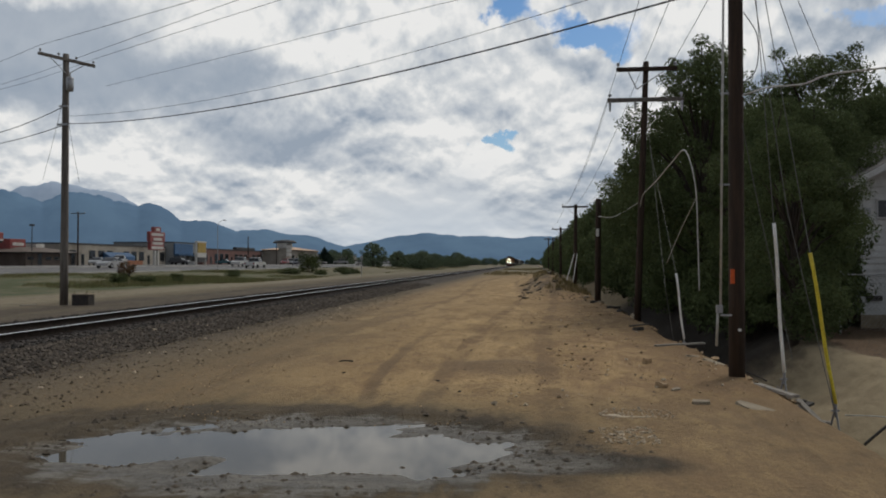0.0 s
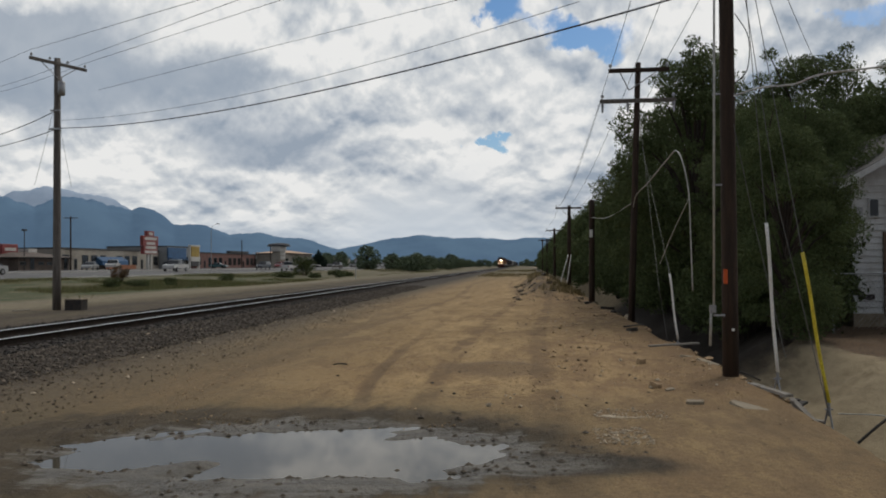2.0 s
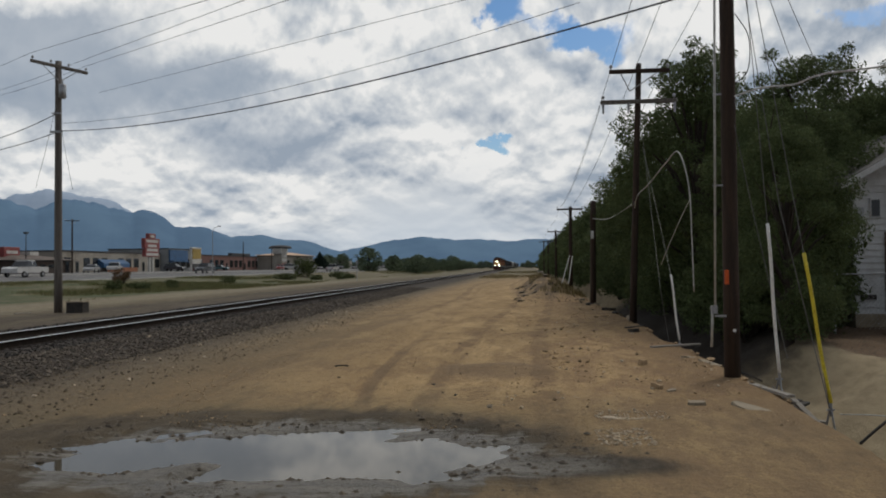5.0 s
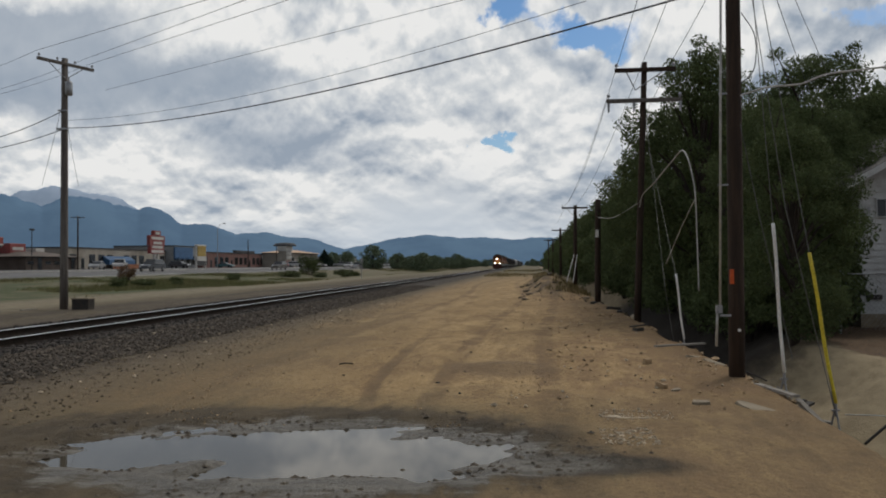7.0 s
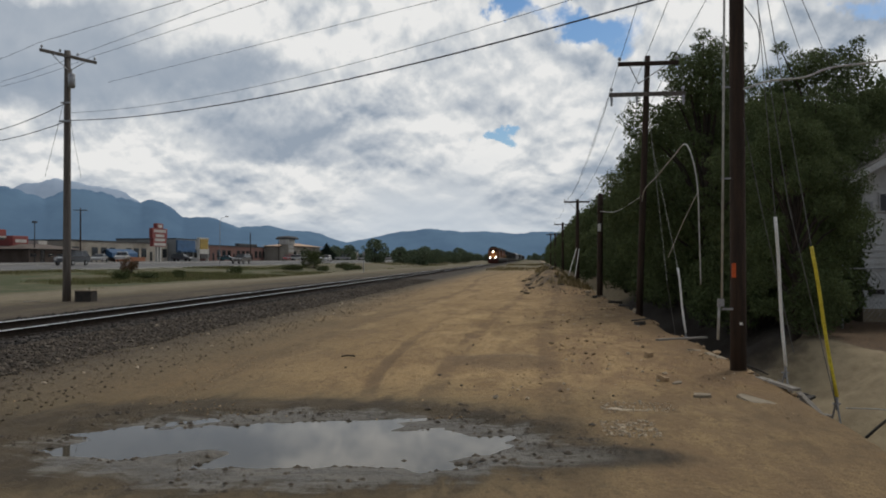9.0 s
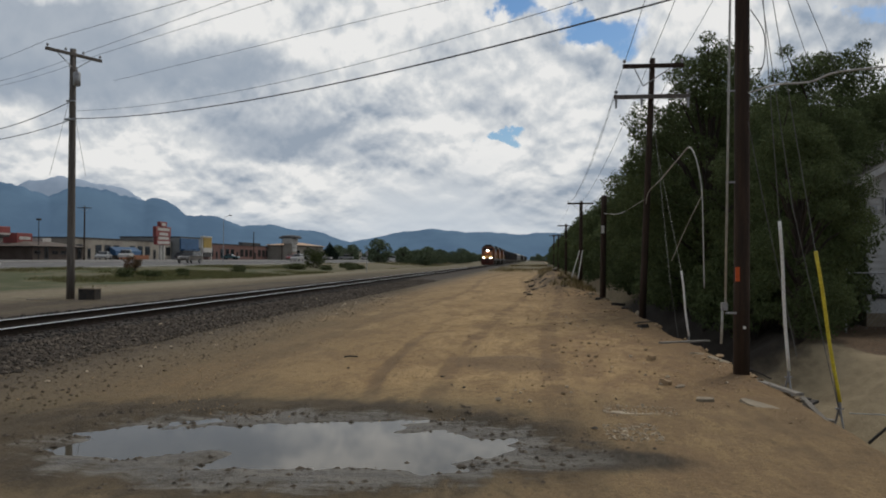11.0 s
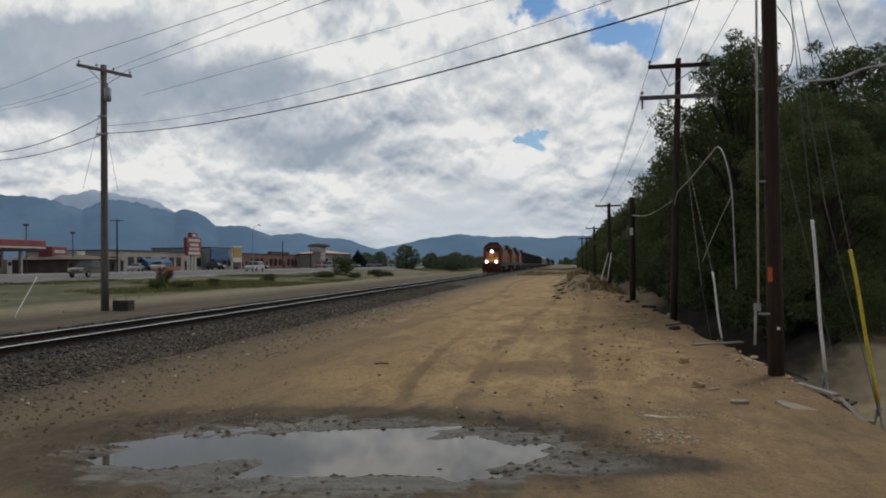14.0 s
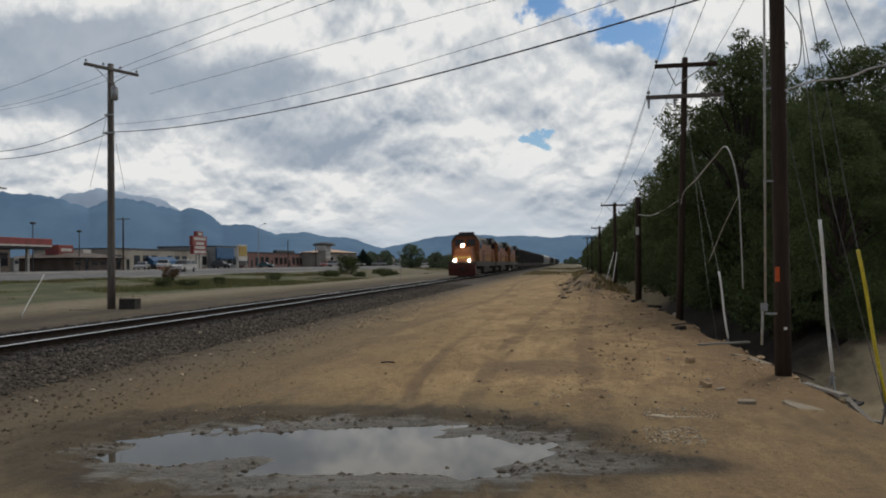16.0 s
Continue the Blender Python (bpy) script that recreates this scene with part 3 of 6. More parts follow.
    berm = mth(nt, "MULTIPLY", ramp(nt, ell(1.1, 52.0, 1.9, 15.0), 0.55, 1.05, 1, 0), ramp(nt, n5, 0.35, 0.6, 0.25, 0.85))
    col = mixc(nt, berm, col, (0.105, 0.077, 0.05))
    nt.links.new(col, p.inputs["Base Color"])
    nt.links.new(mth(nt, "SUBTRACT", 0.95, mth(nt, "MULTIPLY", core, mth(nt, "MULTIPLY", drag, 0.85))), p.inputs["Roughness"])
    p.inputs["Specular IOR Level"].default_value = 0.3
    b = nd(nt, "ShaderNodeBump", Strength=0.8, Distance=0.06)
    nt.links.new(mth(nt, "ADD", mth(nt, "MULTIPLY", n3, 0.7), mth(nt, "MULTIPLY", n4, 0.35)), b.inputs["Height"])
    nt.links.new(b.outputs[0], p.inputs["Normal"])
    return m


make_ground()

water_mat = bpy.data.materials.new("puddle_water")
water_mat.use_nodes = True
_p = water_mat.node_tree.nodes["Principled BSDF"]
_p.inputs["Base Color"].default_value = (0.085, 0.074, 0.054, 1)
_p.inputs["Roughness"].default_value, _p.inputs["IOR"].default_value = 0.03, 1.33
_p.inputs["Specular IOR Level"].default_value = 0.5
b = Build()
ring = [(PUDDLE[0] + 3.4 * math.cos(a), PUDDLE[1] + 2.2 * math.sin(a), -0.036) for a in np.linspace(0, 2 * math.pi, 48, endpoint=False)]
b.add(ring + [(x, y, -0.056) for x, y, _ in ring], [tuple(range(48)), tuple(range(95, 47, -1))] + [(i, 48 + i, 48 + (i + 1) % 48, (i + 1) % 48) for i in range(48)])
setting("water", b, water_mat, "still grey puddle of muddy water mirroring clouds", "puddle")


# ---------------------------------------------------------------- mountains
def mountains(name, label, radius, depth, peaks, floor, base, second, seed):
    """A range as terrain on an arc: peaks are (azimuth from ahead in degrees, height, width)."""
    az = np.linspace(-62, 40, 640)
    rr = np.linspace(0, 1, 26)
    prof = floor(az)
    for a, h, w in peaks:
        prof = np.maximum(prof, h * (1 + ((az - a) / w) ** 2) ** -0.85)
    A, Rr = np.meshgrid(az, rr)
    shape = np.where(Rr < 0.8, sstep(Rr, -0.02, 0.8) ** 0.9, 1 - (Rr - 0.8))
    gul = np.abs(fbm(A * 0.9 + Rr * 1.5, Rr * 2.0, seed + 7, 4))
    Z = prof[None, :] * shape * (1 - 0.03 * gul * (1 - sstep(Rr, 0.7, 0.8))) + prof[None, :] * (0.045 * fbm(A * 0.9, A * 0 + 2, seed + 3, 6) + 0.022 * fbm(A * 4.0, A * 0 + 5, seed + 9, 4)) * shape * sstep(Rr, 0.55, 0.8)
    R = radius + depth * Rr
    X, Y = R * np.sin(np.radians(A)), R * np.cos(np.radians(A))
    n, k = len(az), len(rr)
    i = np.arange(n * k).reshape(k, n)
    faces = np.stack([i[:-1, :-1], i[:-1, 1:], i[1:, 1:], i[1:, :-1]], -1).reshape(-1, 4)
    me = bpy.data.meshes.new(name)
    me.from_pydata(np.stack([X, Y, Z - 4], -1).reshape(-1, 3).tolist(), [], faces.tolist())
    me.polygons.foreach_set("use_smooth", [True] * len(me.polygons))
    m = bpy.data.materials.new(name)
    m.use_nodes = True
    nt = m.node_tree
    p = nt.nodes["Principled BSDF"]
    geo = nt.nodes.new("ShaderNodeNewGeometry")
    # distance haze is put into the base colour, and the emission adds its glow
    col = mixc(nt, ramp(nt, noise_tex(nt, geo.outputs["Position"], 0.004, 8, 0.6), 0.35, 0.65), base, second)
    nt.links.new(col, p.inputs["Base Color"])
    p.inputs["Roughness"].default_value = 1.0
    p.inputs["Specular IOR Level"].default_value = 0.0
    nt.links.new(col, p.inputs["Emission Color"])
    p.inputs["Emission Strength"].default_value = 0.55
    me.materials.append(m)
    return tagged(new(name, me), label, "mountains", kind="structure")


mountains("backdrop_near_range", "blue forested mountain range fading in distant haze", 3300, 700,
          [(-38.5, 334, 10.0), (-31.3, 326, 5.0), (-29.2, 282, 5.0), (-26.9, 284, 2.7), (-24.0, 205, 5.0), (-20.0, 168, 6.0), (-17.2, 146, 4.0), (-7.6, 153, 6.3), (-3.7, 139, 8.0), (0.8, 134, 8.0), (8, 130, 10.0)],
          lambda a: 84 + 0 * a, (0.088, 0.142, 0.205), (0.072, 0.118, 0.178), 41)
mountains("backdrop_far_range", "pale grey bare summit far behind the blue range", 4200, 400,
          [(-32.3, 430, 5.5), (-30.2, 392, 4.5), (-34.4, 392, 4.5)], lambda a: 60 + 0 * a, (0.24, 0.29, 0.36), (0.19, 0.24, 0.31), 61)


# ---------------------------------------------------------------- railway track
def make_track():
    tr = thing("railway_track", "single rusty steel railway track on dark ballast", "railway track", pose(TRACK_X, 0, 0), kind="structure")
    prof = [(-0.07, 0), (0.07, 0), (0.07, 0.012), (0.012, 0.03), (0.012, 0.125), (0.036, 0.135), (0.036, 0.158), (-0.036, 0.158), (-0.036, 0.135), (-0.012, 0.125), (-0.012, 0.03), (-0.07, 0.012)]
    for s in (-0.755, 0.755):
        b = Build().prism([(s + a, RAIL_Z - 0.17 + z) for a, z in prof], -80, 1500)
        rail = part("rail", b, RAIL_STEEL, tr)
        b = Build().prism([(s - 0.024, RAIL_Z - 0.0118), (s + 0.024, RAIL_Z - 0.0118), (s + 0.021, RAIL_Z - 0.0045), (s - 0.021, RAIL_Z - 0.0045)], -80, 1500)
        part("rail_head", b, RAIL_TOP, rail, "bright worn running surface")
    tie = Build().box(-1.3, -0.115, 0, 1.3, 0.115, 0.17, c=0.012).mesh("tie", TIE_WOOD)
    rng = random.Random(3)
    for k in range(150):
        t = part("tie", tie, None, tr)
        t.location, t.rotation_euler = (rng.uniform(-0.03, 0.03), 2 + k * 0.53, RAIL_Z - 0.345 + rng.uniform(-0.008, 0.004)), (0, 0, rng.uniform(-0.02, 0.02))
    b = Build()
    for k in range(600):
        y = 2 + (150 + k) * 0.53
        b.box(-1.3, y - 0.115, RAIL_Z - 0.345, 1.3, y + 0.115, RAIL_Z - 0.177)
    tagged(part("far_ties", b, TIE_WOOD, tr), kind="stuff")
    return tr


make_track()


def pebbles(name, mat, label, category, n, area, size, seed, power=1.0, clump=False, side=1.0):
    """Loose stones: squashed eight-sided lumps strewn over an area (x0, x1, y0, y1)."""
    rng = np.random.RandomState(seed)
    x = area[0] + (area[1] - area[0]) * rng.uniform(0, 1, n) ** side
    y = area[2] + (area[3] - area[2]) * rng.uniform(0, 1, n) ** power
    s = size[0] + (size[1] - size[0]) * rng.uniform(0, 1, n) ** 2.5
    if clump:
        keep = fbm(x * 0.9, y * 0.5, seed, 3) > rng.uniform(-0.1, 0.3, n)
        x, y, s = x[keep], y[keep], s[keep]
        n = len(x)
    z = ground_z(x, y) + s * 0.25
    octa = np.array([(1, 0, 0), (0, 1, 0), (-1, 0, 0), (0, -1, 0), (0.15, 0.1, 0.75), (0, 0, -0.7), (0.7, 0.65, 0.35), (-0.7, -0.6, 0.3)])
    tri = [(0, 6, 4), (6, 1, 4), (1, 2, 4), (2, 7, 4), (7, 3, 4), (3, 0, 4), (0, 5, 6), (6, 5, 1), (1, 5, 2), (2, 5, 7), (7, 5, 3), (3, 5, 0)]
    V = octa[None] * (1 + rng.uniform(-0.35, 0.35, (n, 8, 3))) * s[:, None, None]
    a = rng.uniform(0, 6.28, n)
    c, sn = np.cos(a)[:, None], np.sin(a)[:, None]
    V = np.stack([V[..., 0] * c - V[..., 1] * sn, V[..., 0] * sn + V[..., 1] * c, V[..., 2]], -1) + np.stack([x, y, z], -1)[:, None]
    F = (np.array(tri)[None] + (np.arange(n) * 8)[:, None, None]).reshape(-1, 3)
    me = bpy.data.meshes.new(name)
    me.from_pydata(V.reshape(-1, 3).tolist(), [], F.tolist())
    me.materials.append(mat)
    return tagged(new(name, me), label, category, kind="stuff")


pebbles("ballast", STONE, "dark crushed stone ballast beside the rails", "gravel", 21000, (-9.6, -7.7, 7, 62), (0.014, 0.052), 11, 1.5, side=1.2)
pebbles("ballast", STONE_DARK, "dark crushed stone ballast between the rails", "gravel", 9000, (-14.4, -9.5, 9, 60), (0.025, 0.065), 12, 1.5)
pebbles("ballast_spill", SPILL_STONE, "scattered dark stones at the foot of the ballast", "gravel", 7000, (-7.9, -5.6, 7, 45), (0.004, 0.028), 13, 1.6, side=2.2)
pebbles("pale_stones", PALE_STONE, "few pale stones among the dark ballast", "gravel", 70, (-9.4, -6.2, 8, 40), (0.015, 0.05), 18, 1.6)
pebbles("gravel", PEBBLE, "scattered tan pebbles on the dirt", "gravel", 9000, (-6.5, 3.2, 8.5, 40), (0.004, 0.020), 14, 1.6, True)
pebbles("stones", PEBBLE, "larger stones strewn along the ditch edge", "stones", 850, (0.3, 3.3, 9.0, 34), (0.008, 0.055), 15, 1.3, True)
pebbles("pale_stones", PALE_STONE, "pale stones strewn over the dirt near the ditch", "stones", 260, (-0.5, 3.2, 9.5, 30), (0.008, 0.045), 19, 1.3, True)

_lumps = np.random.RandomState(16).uniform(0, 1, (2, 9000))
_lx, _ly = -5.2 + 6.6 * _lumps[0], 5.2 + 4.2 * _lumps[1]
_keep = np.abs(puddle_field(_lx, _ly) - 1.12) < 0.22


def clods():
    """Churned lumps of mud along the water's edge."""
    rng = np.random.RandomState(17)
    b = Build()
    for x, y in zip(_lx[_keep][:1000], _ly[_keep][:1000]):
        s = 0.008 + 0.03 * rng.uniform() ** 4
        z = float(ground_z(x, y)) + s * 0.1
        ring = [(x + s * math.cos(a) * rng.uniform(0.7, 1.5), y + s * math.sin(a) * rng.uniform(0.7, 1.3), z) for a in np.linspace(0, 6.28, 7)[:6]]
        b.add(ring + [(x, y, z + s * 0.6)], [(i, (i + 1) % 6, 6) for i in range(6)])
    me = bpy.data.meshes.new("mud_clods")
    me.from_pydata(b.v, [], b.f)
    me.materials.append(MUD)
    tagged(new("mud_clods", me), "churned wet mud lumps round the puddle", "mud", kind="stuff")


clods()

# ---------------------------------------------------------------- utility poles and wires
def pole(x, y, height, r0, r1, mat, label, lean=(0, 0), group="utility poles"):
    th = thing("utility_pole", label, "utility pole", pose(x, y, float(ground_z(x, y)) - 0.02), group)
    top = Vector((lean[0], lean[1], height))
    pts = [top * (k / 6.0) for k in range(7)]
    part("shaft", Build().tube(pts, [r0 + (r1 - r0) * k / 6 for k in range(7)], 14), mat, th, smooth=True)
    return th


def crossarm(th, z, half, offset=0.0, mat=POLE_WOOD, turn=0.0, braces=True, pins=3, x=0.0):
    m = pose(x + offset, 0, z, 0, 0, turn)
    arm = part("crossarm", Build().box(-half, -0.16, -0.06, half, -0.05, 0.06, c=0.01), mat, th)
    arm.matrix_basis = m
    if braces:
        for s in (-1, 1):
            bb = part("brace", Build().tube([(s * half * 0.62, -0.10, -0.05), (-offset, -0.10, -0.62)], 0.018, 5), STEEL, th)
            bb.matrix_basis = m
    for k in range(pins):
        px = -half * 0.94 + 2 * half * 0.94 * k / max(1, pins - 1)
        ins = Build().tube([(px, -0.105, 0.05), (px, -0.105, 0.13)], 0.014, 6).tube([(px, -0.105, 0.12), (px, -0.105, 0.15), (px, -0.105, 0.19), (px, -0.105, 0.22)], [0.045, 0.055, 0.045, 0.02], 8)
        part("insulator", ins, STEEL, arm)
    return arm


def wire(name, a, bpt, sag, r, mat, label, n=24, group="overhead wires"):
    a, bpt = Vector(a), Vector(bpt)
    pts = [a.lerp(bpt, k / n) - Vector((0, 0, sag * 4 * (k / n) * (1 - k / n))) for k in range(n + 1)]
    return tagged(part(name, Build().tube(pts, r, 5), mat), label, "wire", group)


def cable(name, pts, r, mat, label, category="cable"):
    """A smooth cable through a few points."""
    P = [Vector(p) for p in pts]
    P = [P[0] * 2 - P[1]] + P + [P[-1] * 2 - P[-2]]
    out = []
    for i in range(1, len(P) - 2):
        for k in range(8):
            t = k / 8
            out.append(0.5 * ((2 * P[i]) + (P[i + 1] - P[i - 1]) * t + (2 * P[i - 1] - 5 * P[i] + 4 * P[i + 1] - P[i + 2]) * t * t + (3 * P[i] - P[i - 1] - 3 * P[i + 1] + P[i + 2]) * t ** 3))
    out.append(P[-2])
    return tagged(part(name, Build().tube(out, r, 6), mat, smooth=True), label, category)


# across the track
pl = pole(-19.42, 30.79, 10.55, 0.17, 0.125, POLE_GREY, "weathered grey wooden utility pole beyond the railway track", (0.0, 0))
arm = crossarm(pl, 10.3, 1.27, 0.0, POLE_GREY, 65, pins=4)
tb = Build().tube([(0.26, -0.12, 8.95), (0.26, -0.12, 9.0), (0.26, -0.12, 9.5), (0.26, -0.12, 9.55)], [0.10, 0.15, 0.15, 0.11], 12).tube([(0.26, -0.12, 9.55), (0.26, -0.12, 9.75)], 0.03, 6)
part("transformer", tb, STEEL, pl, "grey can transformer", True)
part("cable_bracket", Build().box(-0.25, -0.2, 7.52, 0.25, -0.1, 7.6), STEEL, pl)
part("cable_bracket", Build().box(-0.18, -0.2, 8.3, 0.2, -0.12, 8.36), STEEL, pl)

# along the ditch
p1 = pole(3.13, 12.46, 9.6, 0.122, 0.10, POLE_WOOD, "tall dark brown wooden utility pole at the ditch edge", (0.02, 0))
crossarm(p1, 8.5, 1.2, 0.1)
part("tag", Build().box(-0.115, -0.13, 1.44, -0.055, -0.09, 1.66, c=0.008), ORANGE_TAG, p1, "orange warning tag")
part("nail_plate", Build().box(-0.01, -0.15, 0.72, 0.03, -0.125, 0.76), WHITE_PLASTIC, p1)
p2 = pole(3.26, 24.79, 8.05, 0.11, 0.085, POLE_WOOD, "dark wooden utility pole with two crossarms", (0.30, 0))
crossarm(p2, 7.8, 0.92, 0.30, pins=2)
crossarm(p2, 6.85, 1.15, 0.26, POLE_GREY, braces=False, pins=2)
for dx in (-1.12, -0.35, 1.05):
    part("hanging_insulator", Build().tube([(0.3 + dx, -0.12, 6.82), (0.3 + dx, -0.12, 6.5)], [0.045, 0.03], 6), STEEL, p2)
p3 = pole(3.05, 36.8, 4.75, 0.14, 0.125, POLE_WOOD, "short cut-off dark wooden pole", (0.05, 0))
part("sign_plate", Build().box(-0.09, -0.20, 3.0, 0.05, -0.17, 3.35), WHITE_PLASTIC, p3)
p4 = pole(3.2, 58.2, 6.1, 0.16, 0.12, POLE_WOOD, "distant dark utility pole with one crossarm", (0.05, 0))
crossarm(p4, 5.9, 0.95, 0.0, pins=3)
for x, y, h in ((3.4, 92, 6.3), (3.5, 128, 6.6), (3.6, 165, 7.0)):
    q = pole(x, y, h, 0.16, 0.12, POLE_WOOD, "distant dark utility pole with one crossarm")
    crossarm(q, h - 0.25, 0.95, 0.0, pins=3)
# leaning pale stays at the far pole
for dx in (0.0, 0.5):
    tagged(part("guy_stay", Build().tube([(2.05 + dx, 50.6, -0.05), (2.95 + dx * 0.4, 54.7, 2.4)], 0.026, 6), WIRE_PALE), "pale leaning guy stay beside a utility pole", "guy wire", "guy stays")

# spans between the poles of the ditch line
for xa, za, xb, zb in ((2.5, 8.72, 2.74, 8.0), (3.2, 8.72, 3.5, 8.0), (4.2, 8.72, 4.37, 8.0)):
    wire("power_line", (xa, 12.36, za), (xb, 24.7, zb), 0.12, 0.008, WIRE, "thin dark overhead wire between utility poles")
    wire("power_line", (xa, 12.36, za), (xa - 0.3, -40, za + 1.0), 0.3, 0.008, WIRE, "thin dark overhead wire between utility poles")
    wire("power_line", (xb, 24.7, zb), (xb - 0.15, 58.1, 6.1), 0.5, 0.008, WIRE, "thin dark overhead wire between utility poles")
for xa, xb in ((2.39, 2.47), (4.4, 4.1)):
    wire("power_line", (xa, 24.7, 6.8), (xb, 58.1, 6.05), 0.6, 0.0075, WIRE, "thin dark overhead wire between utility poles")
for y0, y1 in ((58.1, 92), (92, 128), (128, 165)):
    for dx in (-0.8, 0.8):
        wire("power_line", (3.3 + dx, y0, 6.1), (3.45 + dx, y1, 6.3), 0.4, 0.0075, WIRE, "thin dark overhead wire between utility poles")

# spans from the pole beyond the track
for a, e in (((-19.95, 29.64, 10.58), (-8.52, 19.05, 8.47)), ((-19.12, 31.4, 10.58), (-7.45, 19.17, 8.47)), ((-18.9, 31.9, 10.58), (-6.37, 19.29, 8.47))):
    a, e = Vector(a), Vector(e)
    wire("power_line", a, a + (e - a) * 1.9, 0.0, 0.008, WIRE, "thin dark overhead wire crossing the railway")
    wire("power_line", a, a + Vector((-14, 8, 0.2)), 0.3, 0.0075, WIRE, "thin dark overhead wire crossing the railway")
a, e = Vector((-15.15, 30.4, 9.52)), Vector((-1.89, 20.17, 8.6))
wire("power_line", a + (a - e) * 0.3, e + (e - a) * 0.8, 0.0, 0.0075, WIRE, "thin dark overhead wire crossing the railway")
a, e = Vector((-19.2, 30.7, 7.9)), Vector((1.16, 16.14, 7.13))
wire("power_line", a, e, 0.5, 0.007, WIRE, "thin slack overhead wire crossing the railway")
wire("aerial_cable", (-19.3, 30.7, 7.58), (2.98, 12.3, 6.0), 0.52, 0.017, WIRE, "thick black aerial cable crossing the railway", 36)
wire("aerial_cable", (-19.5, 30.8, 8.33), (-30.5, 37.0, 8.0), 0.4, 0.018, WIRE, "black service cable leaving the pole")
wire("aerial_cable", (-19.5, 30.8, 7.55), (-30.5, 37.0, 7.6), 0.3, 0.018, WIRE, "black service cable leaving the pole")
for dx, dz in ((-0.95, 5.2), (0.95, 5.1)):
    cable("slack_wire", [(-19.4, 30.7, 8.9), (-19.42 + dx * 0.35, 30.6, 7.2), (-19.42 + dx * 0.85, 30.5, dz)], 0.007, WIRE, "slack wire hanging from the pole")


def guy(top, sleeve_top, foot, color, label, r=0.024):
    """A guy wire whose lower end runs in a plastic guard."""
    th = thing("guy_wire", label, "guy wire", pose(*foot), "guy wires")
    f = Vector(foot)
    part("strand", Build().tube([(0, 0, -0.12), Vector(sleeve_top) - f, Vector(top) - f], 0.006, 5), STRAND, th)
    if color:
        a, e = Vector(sleeve_top) - f, Vector((0, 0, 0.06))
        part("guard", Build().tube([a + (e - a) * (k / 8) + Vector((0.008 * math.sin(k * 0.9), 0, 0)) for k in range(9)], r, 8), color, th, smooth=True)
        for dx, dy, dz in ((0.03, -0.06, -0.30), (-0.05, 0.03, -0.26)):
            part("anchor_rod", Build().tube([(0, 0, 0.02), (dx, dy, dz)], 0.013, 6), STEEL, th)
        part("anchor_clamp", Build().tube([(0, 0, 0.07), (0.01, 0, -0.10)], 0.02, 6).box(-0.05, -0.015, -0.04, 0.05, 0.015, -0.02), STEEL, th)
    return th


guy((3.36, 12.3, 6.4), (3.45, 11.65, 2.32), (3.59, 11.71, 0.12), WHITE_PLASTIC, "guy wire in a white plastic guard beside the ditch")
guy((3.40, 12.2, 6.4), (3.61, 10.67, 1.88), (3.93, 10.74, -0.14), YELLOW_PLASTIC, "guy wire in a yellow plastic guard beside the ditch")
guy((3.36, 12.4, 6.2), (3.52, 11.3, 2.5), (3.98, 10.9, -0.1), None, "thin bare guy wire beside the ditch")
guy((3.19, 12.4, 4.0), (3.40, 12.1, 2.4), (3.72, 11.75, 0.5), None, "thin bare guy wire beside the ditch")
guy((3.62, 24.5, 5.3), (3.22, 18.0, 1.52), (3.38, 18.0, 0.0), WHITE_PLASTIC, "guy wire in a short white plastic guard at the ditch edge")
guy((3.55, 24.5, 6.2), (3.05, 18.4, 1.2), (3.24, 18.4, 0.0), None, "thin bare guy wire at the ditch edge")
# conduit clamped to the tall pole
cd = thing("conduit", "grey metal conduit strapped beside the tall pole", "conduit", pose(2.83, 12.2, 0))
part("pipe", Build().tube([(0.08, -0.05, 7.2), (0.0, 0.0, 1.0)], 0.018, 8), WIRE_PALE, cd, smooth=True)
part("lower_pipe", Build().tube([(-0.035, 0.0, 1.12), (-0.06, 0.0, 0.5)], 0.02, 8), WIRE_PALE, cd, smooth=True)
part("bracket", Build().box(-0.06, -0.03, 1.0, 0.03, 0.03, 1.12).box(0.0, -0.02, 0.95, 0.16, 0.02, 0.98), STEEL, cd)
part("strap", Build().box(0.0, -0.03, 2.92, 0.14, 0.0, 2.945), STEEL, cd)
part("strap", Build().box(0.02, -0.03, 4.3, 0.14, 0.0, 4.325), STEEL, cd)
# fallen and dangling cables
cable("dangling_cable", [(3.35, 24.68, 3.5), (3.0, 21.5, 3.6), (2.85, 18.5, 3.62), (2.90, 16.5, 3.85), (2.94, 15.4, 3.90), (3.04, 15.0, 3.2), (3.07, 14.95, 2.2), (3.09, 14.95, 1.24)], 0.013, WIRE_PALE, "frayed grey cable hooked over and dangling")
cable("dangling_cable", [(3.05, 14.99, 2.95), (2.92, 15.8, 2.4), (2.78, 16.6, 1.75)], 0.008, WIRE_PALE, "thin grey cable dangling beside the poles")
cable("dangling_cable", [(3.2, 12.3, 4.30), (3.32, 11.4, 4.22), (3.62, 10.93, 4.15), (3.80, 10.45, 4.16), (4.28, 10.0, 4.12), (6.2, 8.5, 4.0)], 0.012, WIRE_PALE, "slack white cable hanging from the tall pole")
cable("dangling_cable", [(3.35, 24.7, 3.65), (3.1, 30, 3.5), (3.08, 36.7, 3.9)], 0.014, WIRE_PALE, "slack white cable between two poles")
wire("power_line", (3.3, 12.3, 7.2), (16.0, 44.0, 8.2), 0.2, 0.008, WIRE, "thin dark service wire over the trees")
